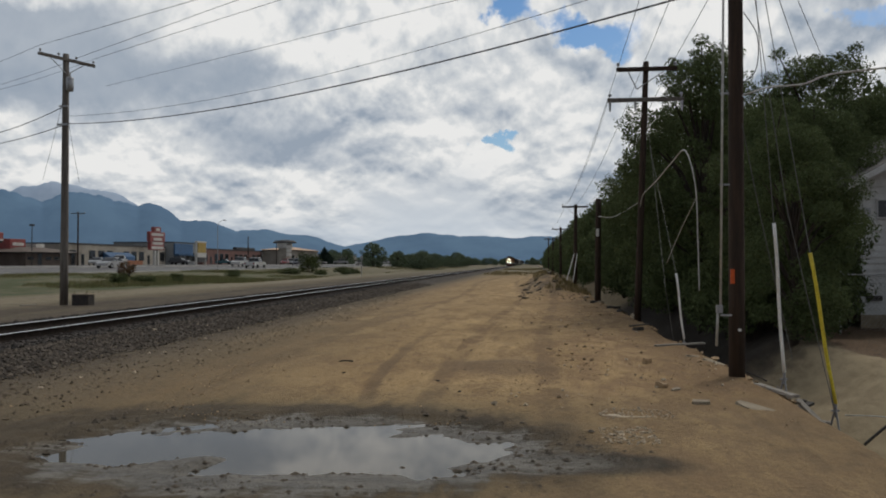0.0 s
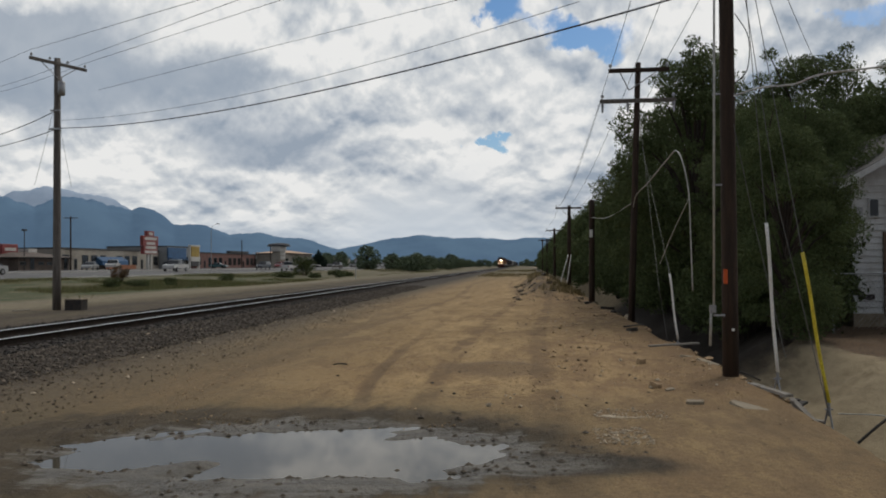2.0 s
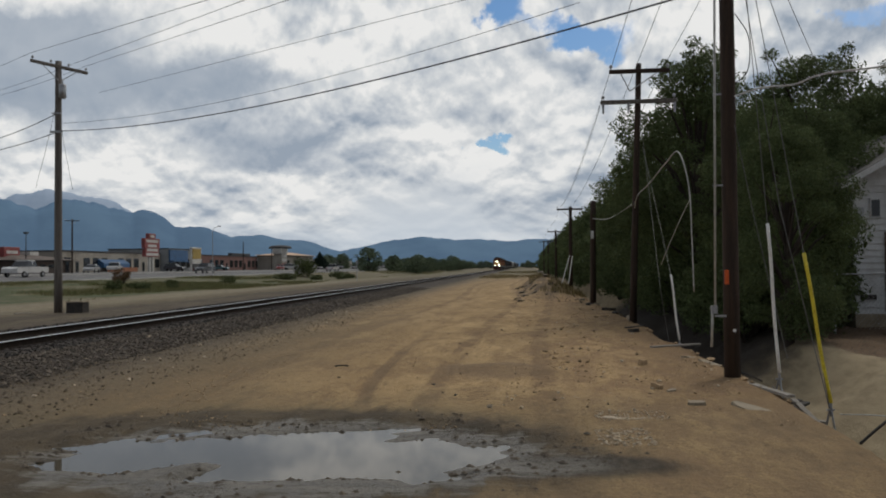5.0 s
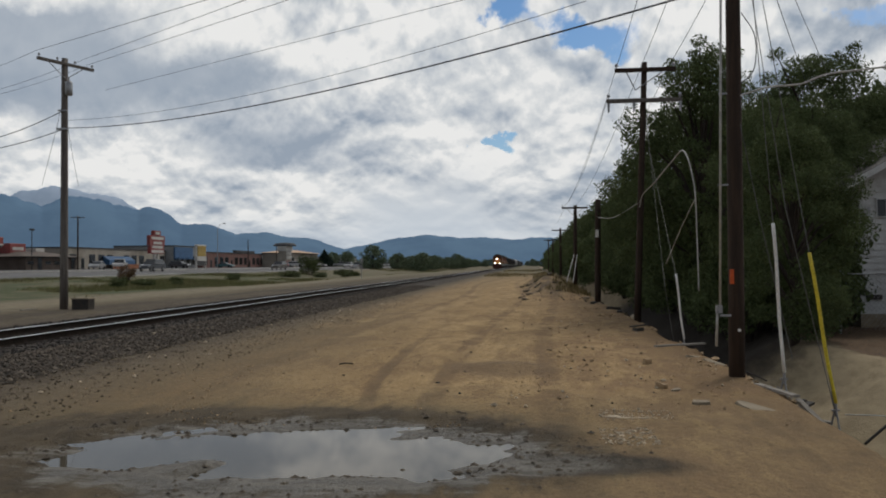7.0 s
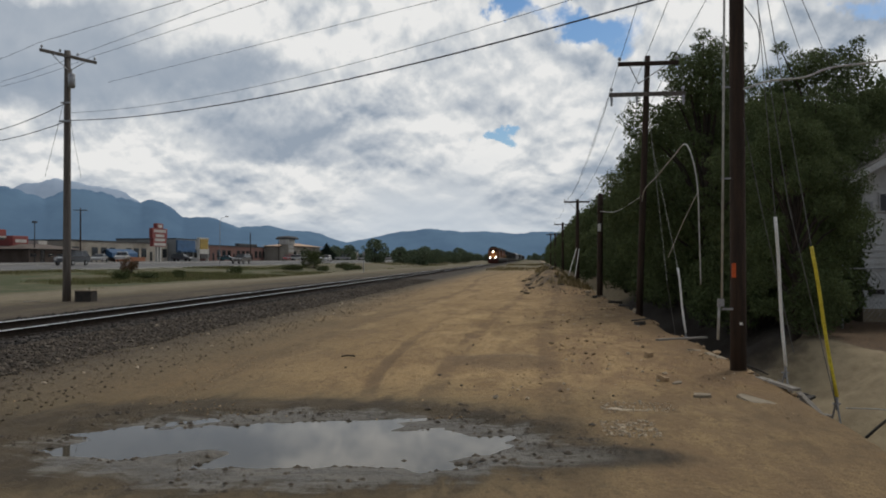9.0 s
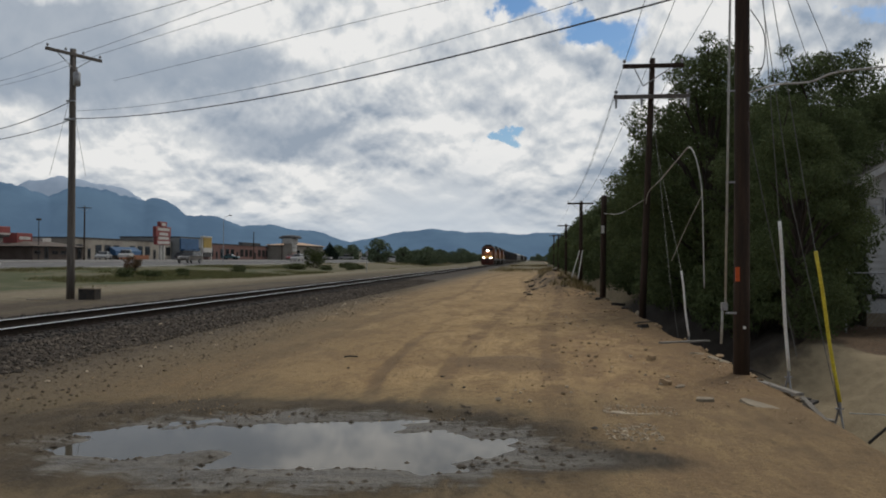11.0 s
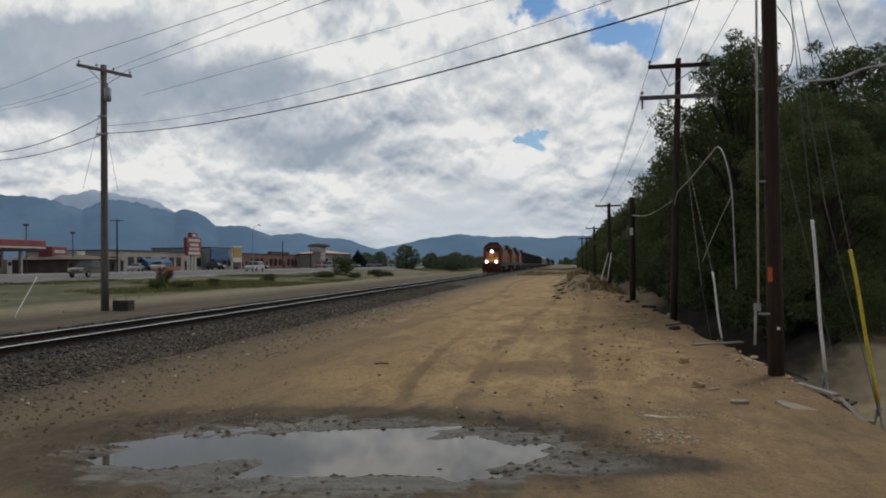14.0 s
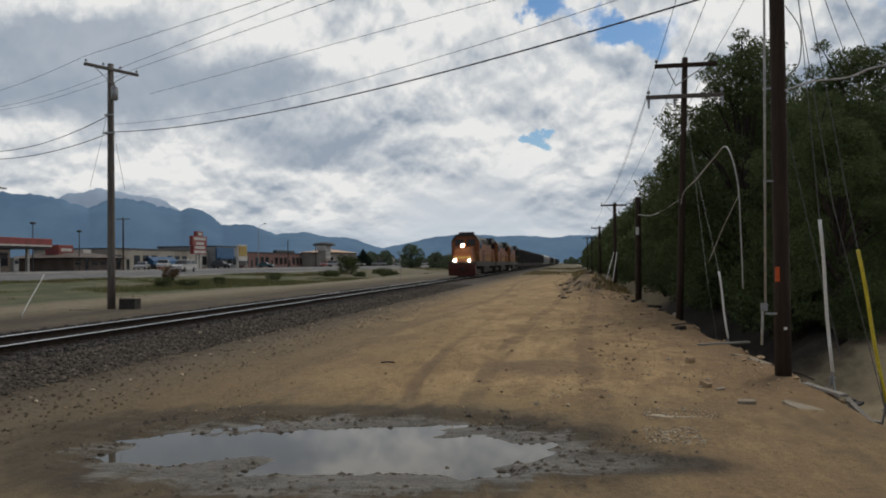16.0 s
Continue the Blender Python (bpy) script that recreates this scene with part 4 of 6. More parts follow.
wire("power_line", (3.3, 12.3, 7.6), (17.5, 44.0, 8.4), 0.2, 0.008, WIRE, "thin dark service wire over the trees")
cable("dangling_cable", [(3.25, 12.4, 5.6), (3.42, 12.3, 5.2), (3.40, 12.3, 4.7), (3.22, 12.4, 4.5)], 0.0075, WIRE, "looped black cable on the tall pole")


# ---------------------------------------------------------------- trees and shrubs
def leaf_cloud(name, mat, lobes, per_lobe, leaf, seed, flat=0.75):
    """Many small folded leaves gathered in uneven lobes (x, y, z, radius)."""
    rng = np.random.RandomState(seed)
    V, F = [], []
    for x, y, z, r in lobes:
        n = int(per_lobe * r * r)
        d = rng.normal(size=(n, 3))
        d /= np.linalg.norm(d, axis=1)[:, None]
        rad = r * (0.35 + 0.75 * rng.uniform(0, 1, n) ** 0.45)
        rad *= 1 + 0.25 * np.sin(d[:, 0] * 5 + seed) * np.cos(d[:, 2] * 6 + x)
        c = np.array([x, y, z]) + d * rad[:, None] * np.array([1, 1, flat])
        t = rng.normal(size=(n, 3))
        t[:, 2] -= 0.4
        t /= np.linalg.norm(t, axis=1)[:, None]
        s = np.cross(t, rng.normal(size=(n, 3)))
        s /= np.linalg.norm(s, axis=1)[:, None]
        ln = leaf * rng.uniform(0.6, 1.5, n)
        a, b2 = c - t * ln[:, None], c + t * ln[:, None]
        l, rr = c + s * (ln * 0.45)[:, None], c - s * (ln * 0.45)[:, None]
        base = len(V) * 4
        V += list(np.stack([a, l, b2, rr], 1))
    V = np.array(V).reshape(-1, 3)
    F = np.arange(len(V)).reshape(-1, 4)
    me = bpy.data.meshes.new(name)
    me.from_pydata(V.tolist(), [], F.tolist())
    me.materials.append(mat)
    return me


def tree(label, m, height, width, seed, mat=LEAF, leaf=0.11, density=900, low=0.08, group="trees", lobe_n=46):
    rng = random.Random(seed)
    th = thing("tree", label, "tree", m, group)
    lobes = []
    for k in range(lobe_n):
        f = k / (lobe_n - 1.0)
        z = height * (low + (0.95 - low) * f)
        w = width * (0.72 + 0.35 * math.sin(math.pi * min(1, f * 0.85 + 0.1)) - 0.42 * max(0, f - 0.72) / 0.28)
        a, r = k * 2.4 + rng.uniform(-0.5, 0.5), w * rng.uniform(0.45, 1.0) * 0.72
        lobes.append((r * math.cos(a), r * math.sin(a), z, rng.uniform(0.38, 0.95) * width / 3.4))
    for k in range(lobe_n // 3):
        a, z = rng.uniform(0, 6.28), height * rng.uniform(0.55, 1.03)
        r = width * rng.uniform(0.1, 0.75) * (1.0 if z < height * 0.85 else 0.6)
        lobes.append((r * math.cos(a), r * math.sin(a), z, rng.uniform(0.16, 0.34) * width / 3.4))
    part("trunk", Build().tube([(0, 0, -0.3), (0.05, 0.02, height * 0.2), (-0.06, 0.05, height * 0.45), (0.05, 0, height * 0.8)], [0.24, 0.19, 0.13, 0.04], 9), BARK, th, smooth=True)
    limbs = Build()
    for lx, ly, lz, lr in lobes[::2]:
        limbs.tube([(0, 0, max(0.4, lz * 0.55)), (lx * 0.5, ly * 0.5, lz * 0.85), (lx, ly, lz)], [0.07, 0.045, 0.012], 5)
    part("branchwork", limbs, BARK, th)
    part("crown", leaf_cloud("crown", mat, lobes, density, leaf, seed), None, th)
    return th


ELM = "dense dark green elm in the overgrown row along the ditch"
NEAR = [tree(ELM, pose(5.75, 27.0, -0.4), 9.2, 3.5, 101, leaf=0.052, density=2400, low=0.10), tree(ELM, pose(6.6, 33.0, -0.2, 0, 0, 40), 8.6, 3.4, 102, leaf=0.052, density=2400, low=0.06)]
TREES = [tree(ELM, pose(6.75, 54.0, -0.2), 7.0, 3.4, 103, leaf=0.115, density=480), tree(ELM, pose(6.8, 59.5, -0.2, 0, 0, 40), 6.7, 3.4, 104, leaf=0.115, density=480)]


def copy_scaled(ob, x, y, z, turn, s, sz=None):
    return copy_thing(ob, pose(x, y, z, 0, 0, turn) @ Matrix.Diagonal((s, s, sz or s, 1)))


rng = random.Random(7)
for k, (x, y, turn, s) in enumerate(((6.15, 38.2, 130, (1.0, 0.84)), (7.0, 43.6, 250, (1.0, 0.84)), (7.0, 48.8, 20, (1.0, 0.74)), (8.6, 25.2, 200, 0.78), (10.4, 30.0, 75, 1.03), (13.6, 31.0, 310, 1.02), (6.5, 22.6, 160, 0.66), (9.0, 33.5, 10, 1.05), (6.05, 19.0, 280, 0.54))):
    s, sz = s if isinstance(s, tuple) else (s, s)
    copy_scaled(NEAR[k % 2], x, y, -0.1, turn, s, sz)
for k in range(27):
    copy_scaled(TREES[k % 2], 6.65 + rng.uniform(-0.5, 0.4), 65 + k * 5.3 + max(0, k - 14) ** 2 * 0.5, -0.1, rng.uniform(0, 360), rng.uniform(0.94, 1.08))
# a deeper row added behind to block light, and the trees beyond the house
for k, (x, y, s) in enumerate(((17.0, 31.5, 1.05), (20.5, 32.0, 1.02), (12.0, 36.5, 1.08), (15.5, 37.0, 1.1), (24.0, 33.0, 1.1), (11.0, 42.0, 1.05), (11.0, 50.0, 1.0), (28.0, 34.0, 1.1), (12.5, 46.0, 1.1), (11.5, 57.0, 1.0), (11.5, 64.0, 1.0), (11.0, 73.0, 1.0))):
    copy_scaled(TREES[(k + 1) % 2], x, y, -0.1, 47 * k, s, s * 1.22)


def shrub(label, m, height, width, seed, mat, leaf=0.06, density=1500, name="shrub", group="shrubs"):
    rng = random.Random(seed)
    th = thing(name, label, "shrub", m, group)
    lobes = [(rng.uniform(-1, 1) * width * 0.36, rng.uniform(-1, 1) * width * 0.36, height * rng.uniform(0.22, 0.78), width * rng.uniform(0.16, 0.27)) for k in range(13)]
    stems = Build()
    for lx, ly, lz, lr in lobes:
        stems.tube([(lx * 0.2, ly * 0.2, -0.1), (lx * 0.7, ly * 0.7, lz * 0.6), (lx, ly, lz)], [0.03, 0.02, 0.008], 5)
    part("branchwork", stems, BARK, th)
    part("foliage", leaf_cloud("foliage", mat, lobes, density, leaf, seed, 0.9), None, th)
    return th


b1 = shrub("large olive green roadside shrub", pose(-34.0, 119.0, 0.3), 3.2, 3.6, 201, LEAF_DRY, 0.09, 700)
shrub("rust coloured shrub in the grass verge", pose(-36.0, 66.5, 0.35), 1.7, 1.5, 202, LEAF_RED, 0.05, 2200)
sage = shrub("low green weed clump in the verge", pose(-32.0, 58.0, 0.15), 0.75, 1.5, 203, LEAF_DRY, 0.05, 1800)
for k, (x, y, s) in enumerate(((-31.5, 61.5, 1.0), (-33, 63, 0.8), (-34, 72, 0.9), (-31, 66, 0.7), (-33, 105, 1.6), (-30, 110, 1.3), (-28, 117, 1.2), (-32, 131, 1.8), (-29, 126, 1.4), (-36, 92, 1.0), (-33, 84, 0.9), (9.7, 20.2, 1.1), (10.8, 20.0, 1.3))):
    copy_scaled(sage, x, y, float(ground_z(x, y)), 61 * k, s * 1.1, s * 0.7)
# dark undergrowth added beneath the elm row to keep light out
thicket = shrub("dark tangled undergrowth beneath the elms", pose(5.9, 22.0, -0.3), 2.6, 2.8, 205, LEAF, 0.055, 2600, "undergrowth", "undergrowth")
for k in range(16):
    x = 5.9 + (k % 3) * 0.75
    copy_scaled(thicket, x, 23.8 + k * 1.75, -0.3, 67 * k, 0.95 + 0.12 * ((k * 7) % 4), 1.25)
for k, (x, y) in enumerate(((7.6, 24.2), (8.4, 26.0), (7.4, 21.8), (8.6, 28.5), (9.0, 31.0))):
    copy_scaled(thicket, x, y, -0.1, 53 * k, 1.1, 1.3)
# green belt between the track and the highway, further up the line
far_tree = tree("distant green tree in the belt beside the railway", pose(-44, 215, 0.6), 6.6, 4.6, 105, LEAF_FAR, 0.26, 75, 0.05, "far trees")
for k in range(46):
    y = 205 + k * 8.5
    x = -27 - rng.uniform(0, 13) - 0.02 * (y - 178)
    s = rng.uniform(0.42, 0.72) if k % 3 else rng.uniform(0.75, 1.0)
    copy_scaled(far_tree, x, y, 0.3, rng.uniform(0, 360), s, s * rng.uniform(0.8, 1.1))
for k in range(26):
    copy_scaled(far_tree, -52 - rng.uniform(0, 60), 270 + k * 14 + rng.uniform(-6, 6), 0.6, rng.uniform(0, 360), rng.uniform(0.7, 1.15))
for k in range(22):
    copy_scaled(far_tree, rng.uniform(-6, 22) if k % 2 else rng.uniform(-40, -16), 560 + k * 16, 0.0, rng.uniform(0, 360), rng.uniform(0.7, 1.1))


def conifer(label, m, height, width, seed):
    th = thing("conifer", label, "tree", m, "far trees")
    lobes = [(0.25 * math.sin(k * 2.4) * width * (1 - k / 15), 0.25 * math.cos(k * 2.4) * width * (1 - k / 15), height * (0.1 + 0.86 * k / 15), width * 0.5 * (1.05 - k / 15)) for k in range(15)]
    part("trunk", Build().tube([(0, 0, -0.2), (0, 0, height * 0.95)], [0.2, 0.03], 7), BARK, th)
    part("crown", leaf_cloud("crown", NEEDLE, lobes, 300, 0.16, seed, 0.5), None, th)
    return th


conifer("dark conical evergreen beside the shops", pose(-72.0, 268, 1.33), 6.6, 5.0, 301)


def grass(name, mat, label, n, area, height, seed, where=None):
    rng = np.random.RandomState(seed)
    x, y = rng.uniform(area[0], area[1], n), rng.uniform(area[2], area[3], n)
    if where is not None:
        keep = where(x, y) > rng.uniform(0, 1, n)
        x, y = x[keep], y[keep]
        n = len(x)
    z = ground_z(x, y)
    h = height * rng.uniform(0.4, 1.3, n)
    a = rng.uniform(0, 6.28, n)
    w = h * 0.10
    lx, ly = rng.normal(0, 0.25, n) * h, rng.normal(0, 0.25, n) * h
    p0 = np.stack([x - w * np.cos(a), y - w * np.sin(a), z - 0.02], -1)
    p1 = np.stack([x + w * np.cos(a), y + w * np.sin(a), z - 0.02], -1)
    p2 = np.stack([x + lx, y + ly, z + h], -1)
    me = bpy.data.meshes.new(name)
    me.from_pydata(np.stack([p0, p1, p2], 1).reshape(-1, 3).tolist(), [], np.arange(3 * n).reshape(-1, 3).tolist())
    me.materials.append(mat)
    return tagged(new(name, me), label, "grass", kind="stuff")


patchy = lambda x, y: sstep(fbm(x * 0.16, y * 0.07, 77), -0.12, 0.25)
grass("grass", GRASS, "patchy green grass on the highway verge", 190000, (-44, -25, 38, 150), 0.19, 21, patchy)
grass("grass", GRASS, "patchy green grass on the highway verge", 50000, (-44, -24, 150, 300), 0.22, 22, patchy)
grass("dry_grass", GRASS_DRY, "dry yellow grass on the dirt berm", 9000, (0.2, 3.2, 42, 110), 0.32, 23, lambda x, y: sstep(fbm(x * 0.5, y * 0.2, 78), -0.05, 0.3))
grass("dry_grass", GRASS_DRY, "dry tufts along the far dirt lot", 9000, (-7, 3, 110, 240), 0.35, 24, patchy)


# ---------------------------------------------------------------- ditch clutter
def slab(label, m, sx, sy, sz, seed, mat=CONCRETE, name="concrete_slab", category="rubble"):
    """A broken piece with an uneven outline."""
    r = random.Random(seed)
    n = 9
    ring = [((sx * math.cos(k * 2 * math.pi / n)) * r.uniform(0.75, 1.1), (sy * math.sin(k * 2 * math.pi / n)) * r.uniform(0.75, 1.1)) for k in range(n)]
    b = Build().add([(x, y, 0) for x, y in ring] + [(x * 0.94, y * 0.94, sz * r.uniform(0.85, 1.1)) for x, y in ring],
                    [tuple(range(n - 1, -1, -1)), tuple(range(n, 2 * n))] + [(i, (i + 1) % n, n + (i + 1) % n, n + i) for i in range(n)])
    ob = part(name, b, mat)
    ob.matrix_basis = m
    return tagged(ob, label, category, "rubble")


PLANK = material("grey_plank", (0.34, 0.31, 0.27), (0.22, 0.195, 0.165), 3, 0.9, bump=0.5, bump_scale=30, stretch=(6, 0.6, 6))
DARK_SCRAP = material("dark_scrap", (0.035, 0.033, 0.032), (0.06, 0.05, 0.042), 5, 0.8)
slab("flat pale concrete chunk on the dirt", pose(2.10, 10.1, -0.02, 3, 0, 20), 0.15, 0.09, 0.06, 1)
slab("long flat broken slab at the ditch edge", pose(2.72, 9.75, -0.04, 3, 4, -66), 0.48, 0.13, 0.055, 2)
slab("pale crumbled patch of concrete in the dirt", pose(1.16, 9.23, -0.012, 0, 0, 5), 0.34, 0.18, 0.02, 3, PALE_STONE)
pebbles("gravel", PALE_STONE, "crumbs of pale concrete round the patch", "gravel", 240, (0.75, 1.6, 9.0, 9.5), (0.005, 0.018), 45)
slab("small brown rock on the dirt", pose(1.81, 11.33, -0.03, 0, 8, 0), 0.10, 0.08, 0.10, 4, PEBBLE, "rock", "rock")
slab("small pale rock on the dirt", pose(1.99, 11.15, -0.03, 0, 0, 50), 0.12, 0.05, 0.05, 5, CONCRETE, "rock", "rock")
slab("brown rock on the dirt", pose(2.0, 14.0, -0.02, 0, 8, 30), 0.10, 0.08, 0.11, 6, PEBBLE, "rock", "rock")
slab("pale broken concrete lump in the ditch bed", pose(4.1, 12.7, -0.92, 12, 0, 40), 0.3, 0.2, 0.3, 7)
slab("pale broken concrete piece beside the ditch", pose(3.10, 15.1, -0.05, 3, 8, 20), 0.30, 0.10, 0.06, 8)
slab("pale broken concrete piece beside the ditch", pose(3.24, 14.4, -0.06, 3, 12, -40), 0.26, 0.08, 0.06, 18)
for k, (x, y, z, ln, turn, tilt, mat) in enumerate(((3.27, 11.5, -0.01, 2.0, 5, -2, PLANK), (3.5, 12.3, -0.22, 0.9, 25, 12, DARK_SCRAP), (3.7, 11.6, -0.35, 0.8, -50, 10, DARK_SCRAP), (3.6, 12.9, -0.35, 1.0, -15, 5, DARK_SCRAP), (3.9, 12.1, -0.55, 0.9, 65, 4, PLANK),
                                                   (3.15, 17.2, 0.0, 1.3, -60, 0, PLANK), (3.0, 22.4, 0.0, 0.9, -40, 0, DARK_SCRAP), (3.75, 11.1, -0.30, 0.55, 40, 38, PLANK), (3.95, 13.3, -0.6, 1.1, -70, 8, DARK_SCRAP))):
    o = part("plank", Build().box(-0.05, -ln / 2, 0, 0.06, ln / 2, 0.035, c=0.005), mat)
    o.matrix_basis = pose(x, y, z, tilt, 0, turn)
    tagged(o, "weathered board lying at the ditch edge" if mat is PLANK else "dark board in the ditch rubble", "plank", "scrap boards")
cable("stick", [(-3.36, 13.52, 0.02), (-3.25, 13.53, 0.035), (-3.12, 13.54, 0.025)], 0.013, DARK_SCRAP, "short dark stick lying on the dirt", "stick")
pebbles("gravel", PALE_STONE, "small patch of pale crushed concrete on the dirt", "gravel", 260, (0.7, 1.25, 7.7, 8.5), (0.006, 0.024), 41)
pebbles("earth_clods", MUD, "dark clods of turned earth over the berm", "clods", 700, (-0.6, 2.7, 37, 66), (0.01, 0.065), 44)
pebbles("gravel", PEBBLE, "stones tumbled into the ditch", "stones", 300, (3.2, 4.8, 10.2, 22), (0.02, 0.09), 42)
pebbles("stones", DARK_SCRAP, "dark lumps of turned earth strewn over the lot edge", "stones", 420, (-3.0, 3.2, 9.8, 42), (0.005, 0.03), 43, 1.2, True)
cable("loose_wire", [(4.0, 10.6, -0.2), (4.2, 10.0, -0.1), (4.1, 9.2, 0.0), (4.6, 8.4, -0.1)], 0.008, WIRE_PALE, "loose wire trailing from the guy anchor", "wire")
cable("loose_wire", [(4.55, 11.4, -0.75), (4.8, 11.45, -0.55), (5.2, 11.6, -0.3), (5.5, 11.8, -0.12)], 0.02, DARK_SCRAP, "black hose lying on the concrete bank", "hose")
r2 = random.Random(31)
for k in range(34):
    x, y = r2.uniform(-0.6, 2.2), r2.uniform(38, 60)
    o = slab("dark clod of turned earth on the berm", pose(x, y, float(ground_z(x, y)) - 0.04, r2.uniform(-8, 8), r2.uniform(-8, 8), r2.uniform(0, 360)), r2.uniform(0.12, 0.34), r2.uniform(0.1, 0.2), r2.uniform(0.05, 0.12), 150 + k, MUD, "earth_clod", "clod")
for k in range(14):
    x, y = r2.uniform(2.6, 3.6), r2.uniform(18, 40)
    slab("dark chunk of debris along the ditch edge", pose(x, y, float(ground_z(x, y)) - 0.03, r2.uniform(-8, 8), r2.uniform(-8, 8), r2.uniform(0, 360)), r2.uniform(0.1, 0.35), r2.uniform(0.08, 0.2), r2.uniform(0.06, 0.16), 90 + k, CONCRETE if k % 3 == 0 else DARK_SCRAP, "debris", "rubble")
# branches and splintered laths tangled in the ditch at the foot of the tall pole
r3 = random.Random(61)
for k in range(16):
    x, y = r3.uniform(3.3, 4.05), r3.uniform(10.9, 13.4)
    a, ln = r3.uniform(0, 6.28), r3.uniform(0.25, 0.7)
    z = float(ground_z(x, y)) + r3.uniform(0.02, 0.10)
    dx, dy = math.cos(a) * ln / 2, math.sin(a) * ln / 2
    pale = k % 4 == 0
    cable("branch", [(x - dx, y - dy, z), (x + r3.uniform(-0.04, 0.04), y + r3.uniform(-0.04, 0.04), z + r3.uniform(0.02, 0.10)), (x + dx, y + dy, float(ground_z(x + dx, y + dy)) + r3.uniform(0.0, 0.12))], r3.uniform(0.009, 0.02), PLANK if pale else DARK_SCRAP,
          "pale splintered branch in the ditch rubble" if pale else "dark broken branch in the ditch rubble", "branch")
# box by the far pole
bx = thing("utility_box", "low dark concrete box beside the grey pole", "utility box", pose(-18.45, 30.6, -0.02))
part("body", Build().box(-0.36, -0.25, 0, 0.36, 0.25, 0.46, c=0.02), DARK_SCRAP, bx)
part("lid", Build().box(-0.38, -0.27, 0.46, 0.38, 0.27, 0.51, c=0.012), CONCRETE, bx)
o = part("plank", Build().box(-0.4, -0.06, 0, 0.4, 0.06, 0.04), PLANK)
o.matrix_basis = pose(-20.6, 30.2, 0.0, 0, 0, 80)
tagged(o, "pale board lying in the dirt by the pole", "plank", "scrap boards")
guy((-21.5, 29.32, 1.55), (-21.45, 29.2, 1.5), (-19.51, 25.33, 0.02), WIRE_PALE, "guy wire in a pale guard beyond the railway", 0.022)
mk = thing("trackside_marker", "thin grey marker post beside the railway", "marker post", pose(-22.0, 100.3, 0))
part("post", Build().tube([(0, 0, -0.2), (0, 0, 2.7)], 0.05, 6), STEEL, mk)
part("plate", Build().box(-0.15, -0.03, 2.2, 0.15, 0.03, 2.7, c=0.01), STEEL, mk)


# ---------------------------------------------------------------- house behind the ditch
SIDING = material("white_siding", (0.66, 0.665, 0.65), (0.56, 0.56, 0.54), 1.5, 0.7, stain=(0.42, 0.40, 0.36), objrand=0.03)
ROOFING = material("grey_shingle", (0.17, 0.16, 0.15), (0.11, 0.105, 0.1), 3, 0.95, bump=0.5)
BROWN_DOOR = material("brown_door", (0.17, 0.11, 0.065), (0.12, 0.08, 0.05), 3, 0.6)
DARK_GLASS = material("dark_glass", (0.02, 0.022, 0.025), None, 2, 0.12, bump=0, spec=0.6)
hs = thing("house", "small white clapboard house with a gabled roof", "house", pose(9.22, 23.2, 0.0))
HZ = -0.12
g = Build().prism([(0, HZ + 0.42), (7.2, HZ + 0.42), (7.2, 4.05), (3.6, 6.1), (0, 4.05)], 0.03, 9.0)
wall = part("wall", g, SIDING, hs)
part("foundation", Build().box(-0.02, 0.0, HZ - 0.2, 7.22, 9.0, HZ + 0.42), CONCRETE, hs)
for k in range(24):
    z = HZ + 0.42 + k * 0.18
    if z > 3.95:
        break
    part("clapboard", Build().add(
        [(-0.012, -0.005, z), (7.2, -0.005, z), (7.2, 0.028, z + 0.178), (-0.012, 0.028, z + 0.178), (-0.012, 0.03, z), (7.2, 0.03, z)],
        [(0, 1, 2, 3), (4, 5, 1, 0), (3, 2, 5, 4), (0, 3, 4), (1, 5, 2)]), SIDING, wall)
part("corner_board", Build().box(-0.03, -0.025, HZ + 0.42, 0.07, 0.05, 4.0), SIDING, hs)
for s in (-1, 1):
    x0, x1 = (3.6, -0.55) if s < 0 else (3.6, 7.75)
    z1 = 3.78
    part("roof", Build().add([(x0, -0.55, 6.12), (x1, -0.55, z1), (x1, 9.4, z1), (x0, 9.4, 6.12), (x0, -0.55, 6.30), (x1, -0.55, z1 + 0.18), (x1, 9.4, z1 + 0.18), (x0, 9.4, 6.30)],
                             [(0, 1, 2, 3), (4, 7, 6, 5), (0, 4, 5, 1), (1, 5, 6, 2), (2, 6, 7, 3), (3, 7, 4, 0)]), ROOFING, hs)
    part("barge_board", Build().add([(x0, -0.58, 6.10), (x1, -0.58, z1 - 0.02), (x1, -0.58, z1 + 0.16), (x0, -0.58, 6.28), (x0, -0.545, 6.10), (x1, -0.545, z1 - 0.02), (x1, -0.545, z1 + 0.16), (x0, -0.545, 6.28)],
                                    [(0, 1, 2, 3), (7, 6, 5, 4), (0, 4, 5, 1), (3, 2, 6, 7), (1, 5, 6, 2)]), SIDING, hs)
for x in (0.42, 0.95):
    w = part("window", Build().box(x, -0.05, 3.0, x + 0.28, 0.02, 3.55), SIDING, hs)
    part("pane", Build().box(x + 0.03, -0.06, 3.04, x + 0.25, -0.045, 3.51), DARK_GLASS, w, "dark window pane")
d = part("door", Build().box(0.80, -0.06, HZ + 0.42, 1.75, 0.02, 2.6), BROWN_DOOR, hs, "plain brown door")
part("door_handle", Build().tube([(0.9, -0.07, 1.4), (0.9, -0.14, 1.4)], 0.03, 8), STEEL, d)
part("vent", Build().box(0.12, -0.03, 0.70, 0.55, 0.02, 0.84), DARK_SCRAP, hs, "dark wall vent")
part("meter_box", Build().box(0.05, -0.12, 3.05, 0.22, 0.0, 3.3), STEEL, hs)
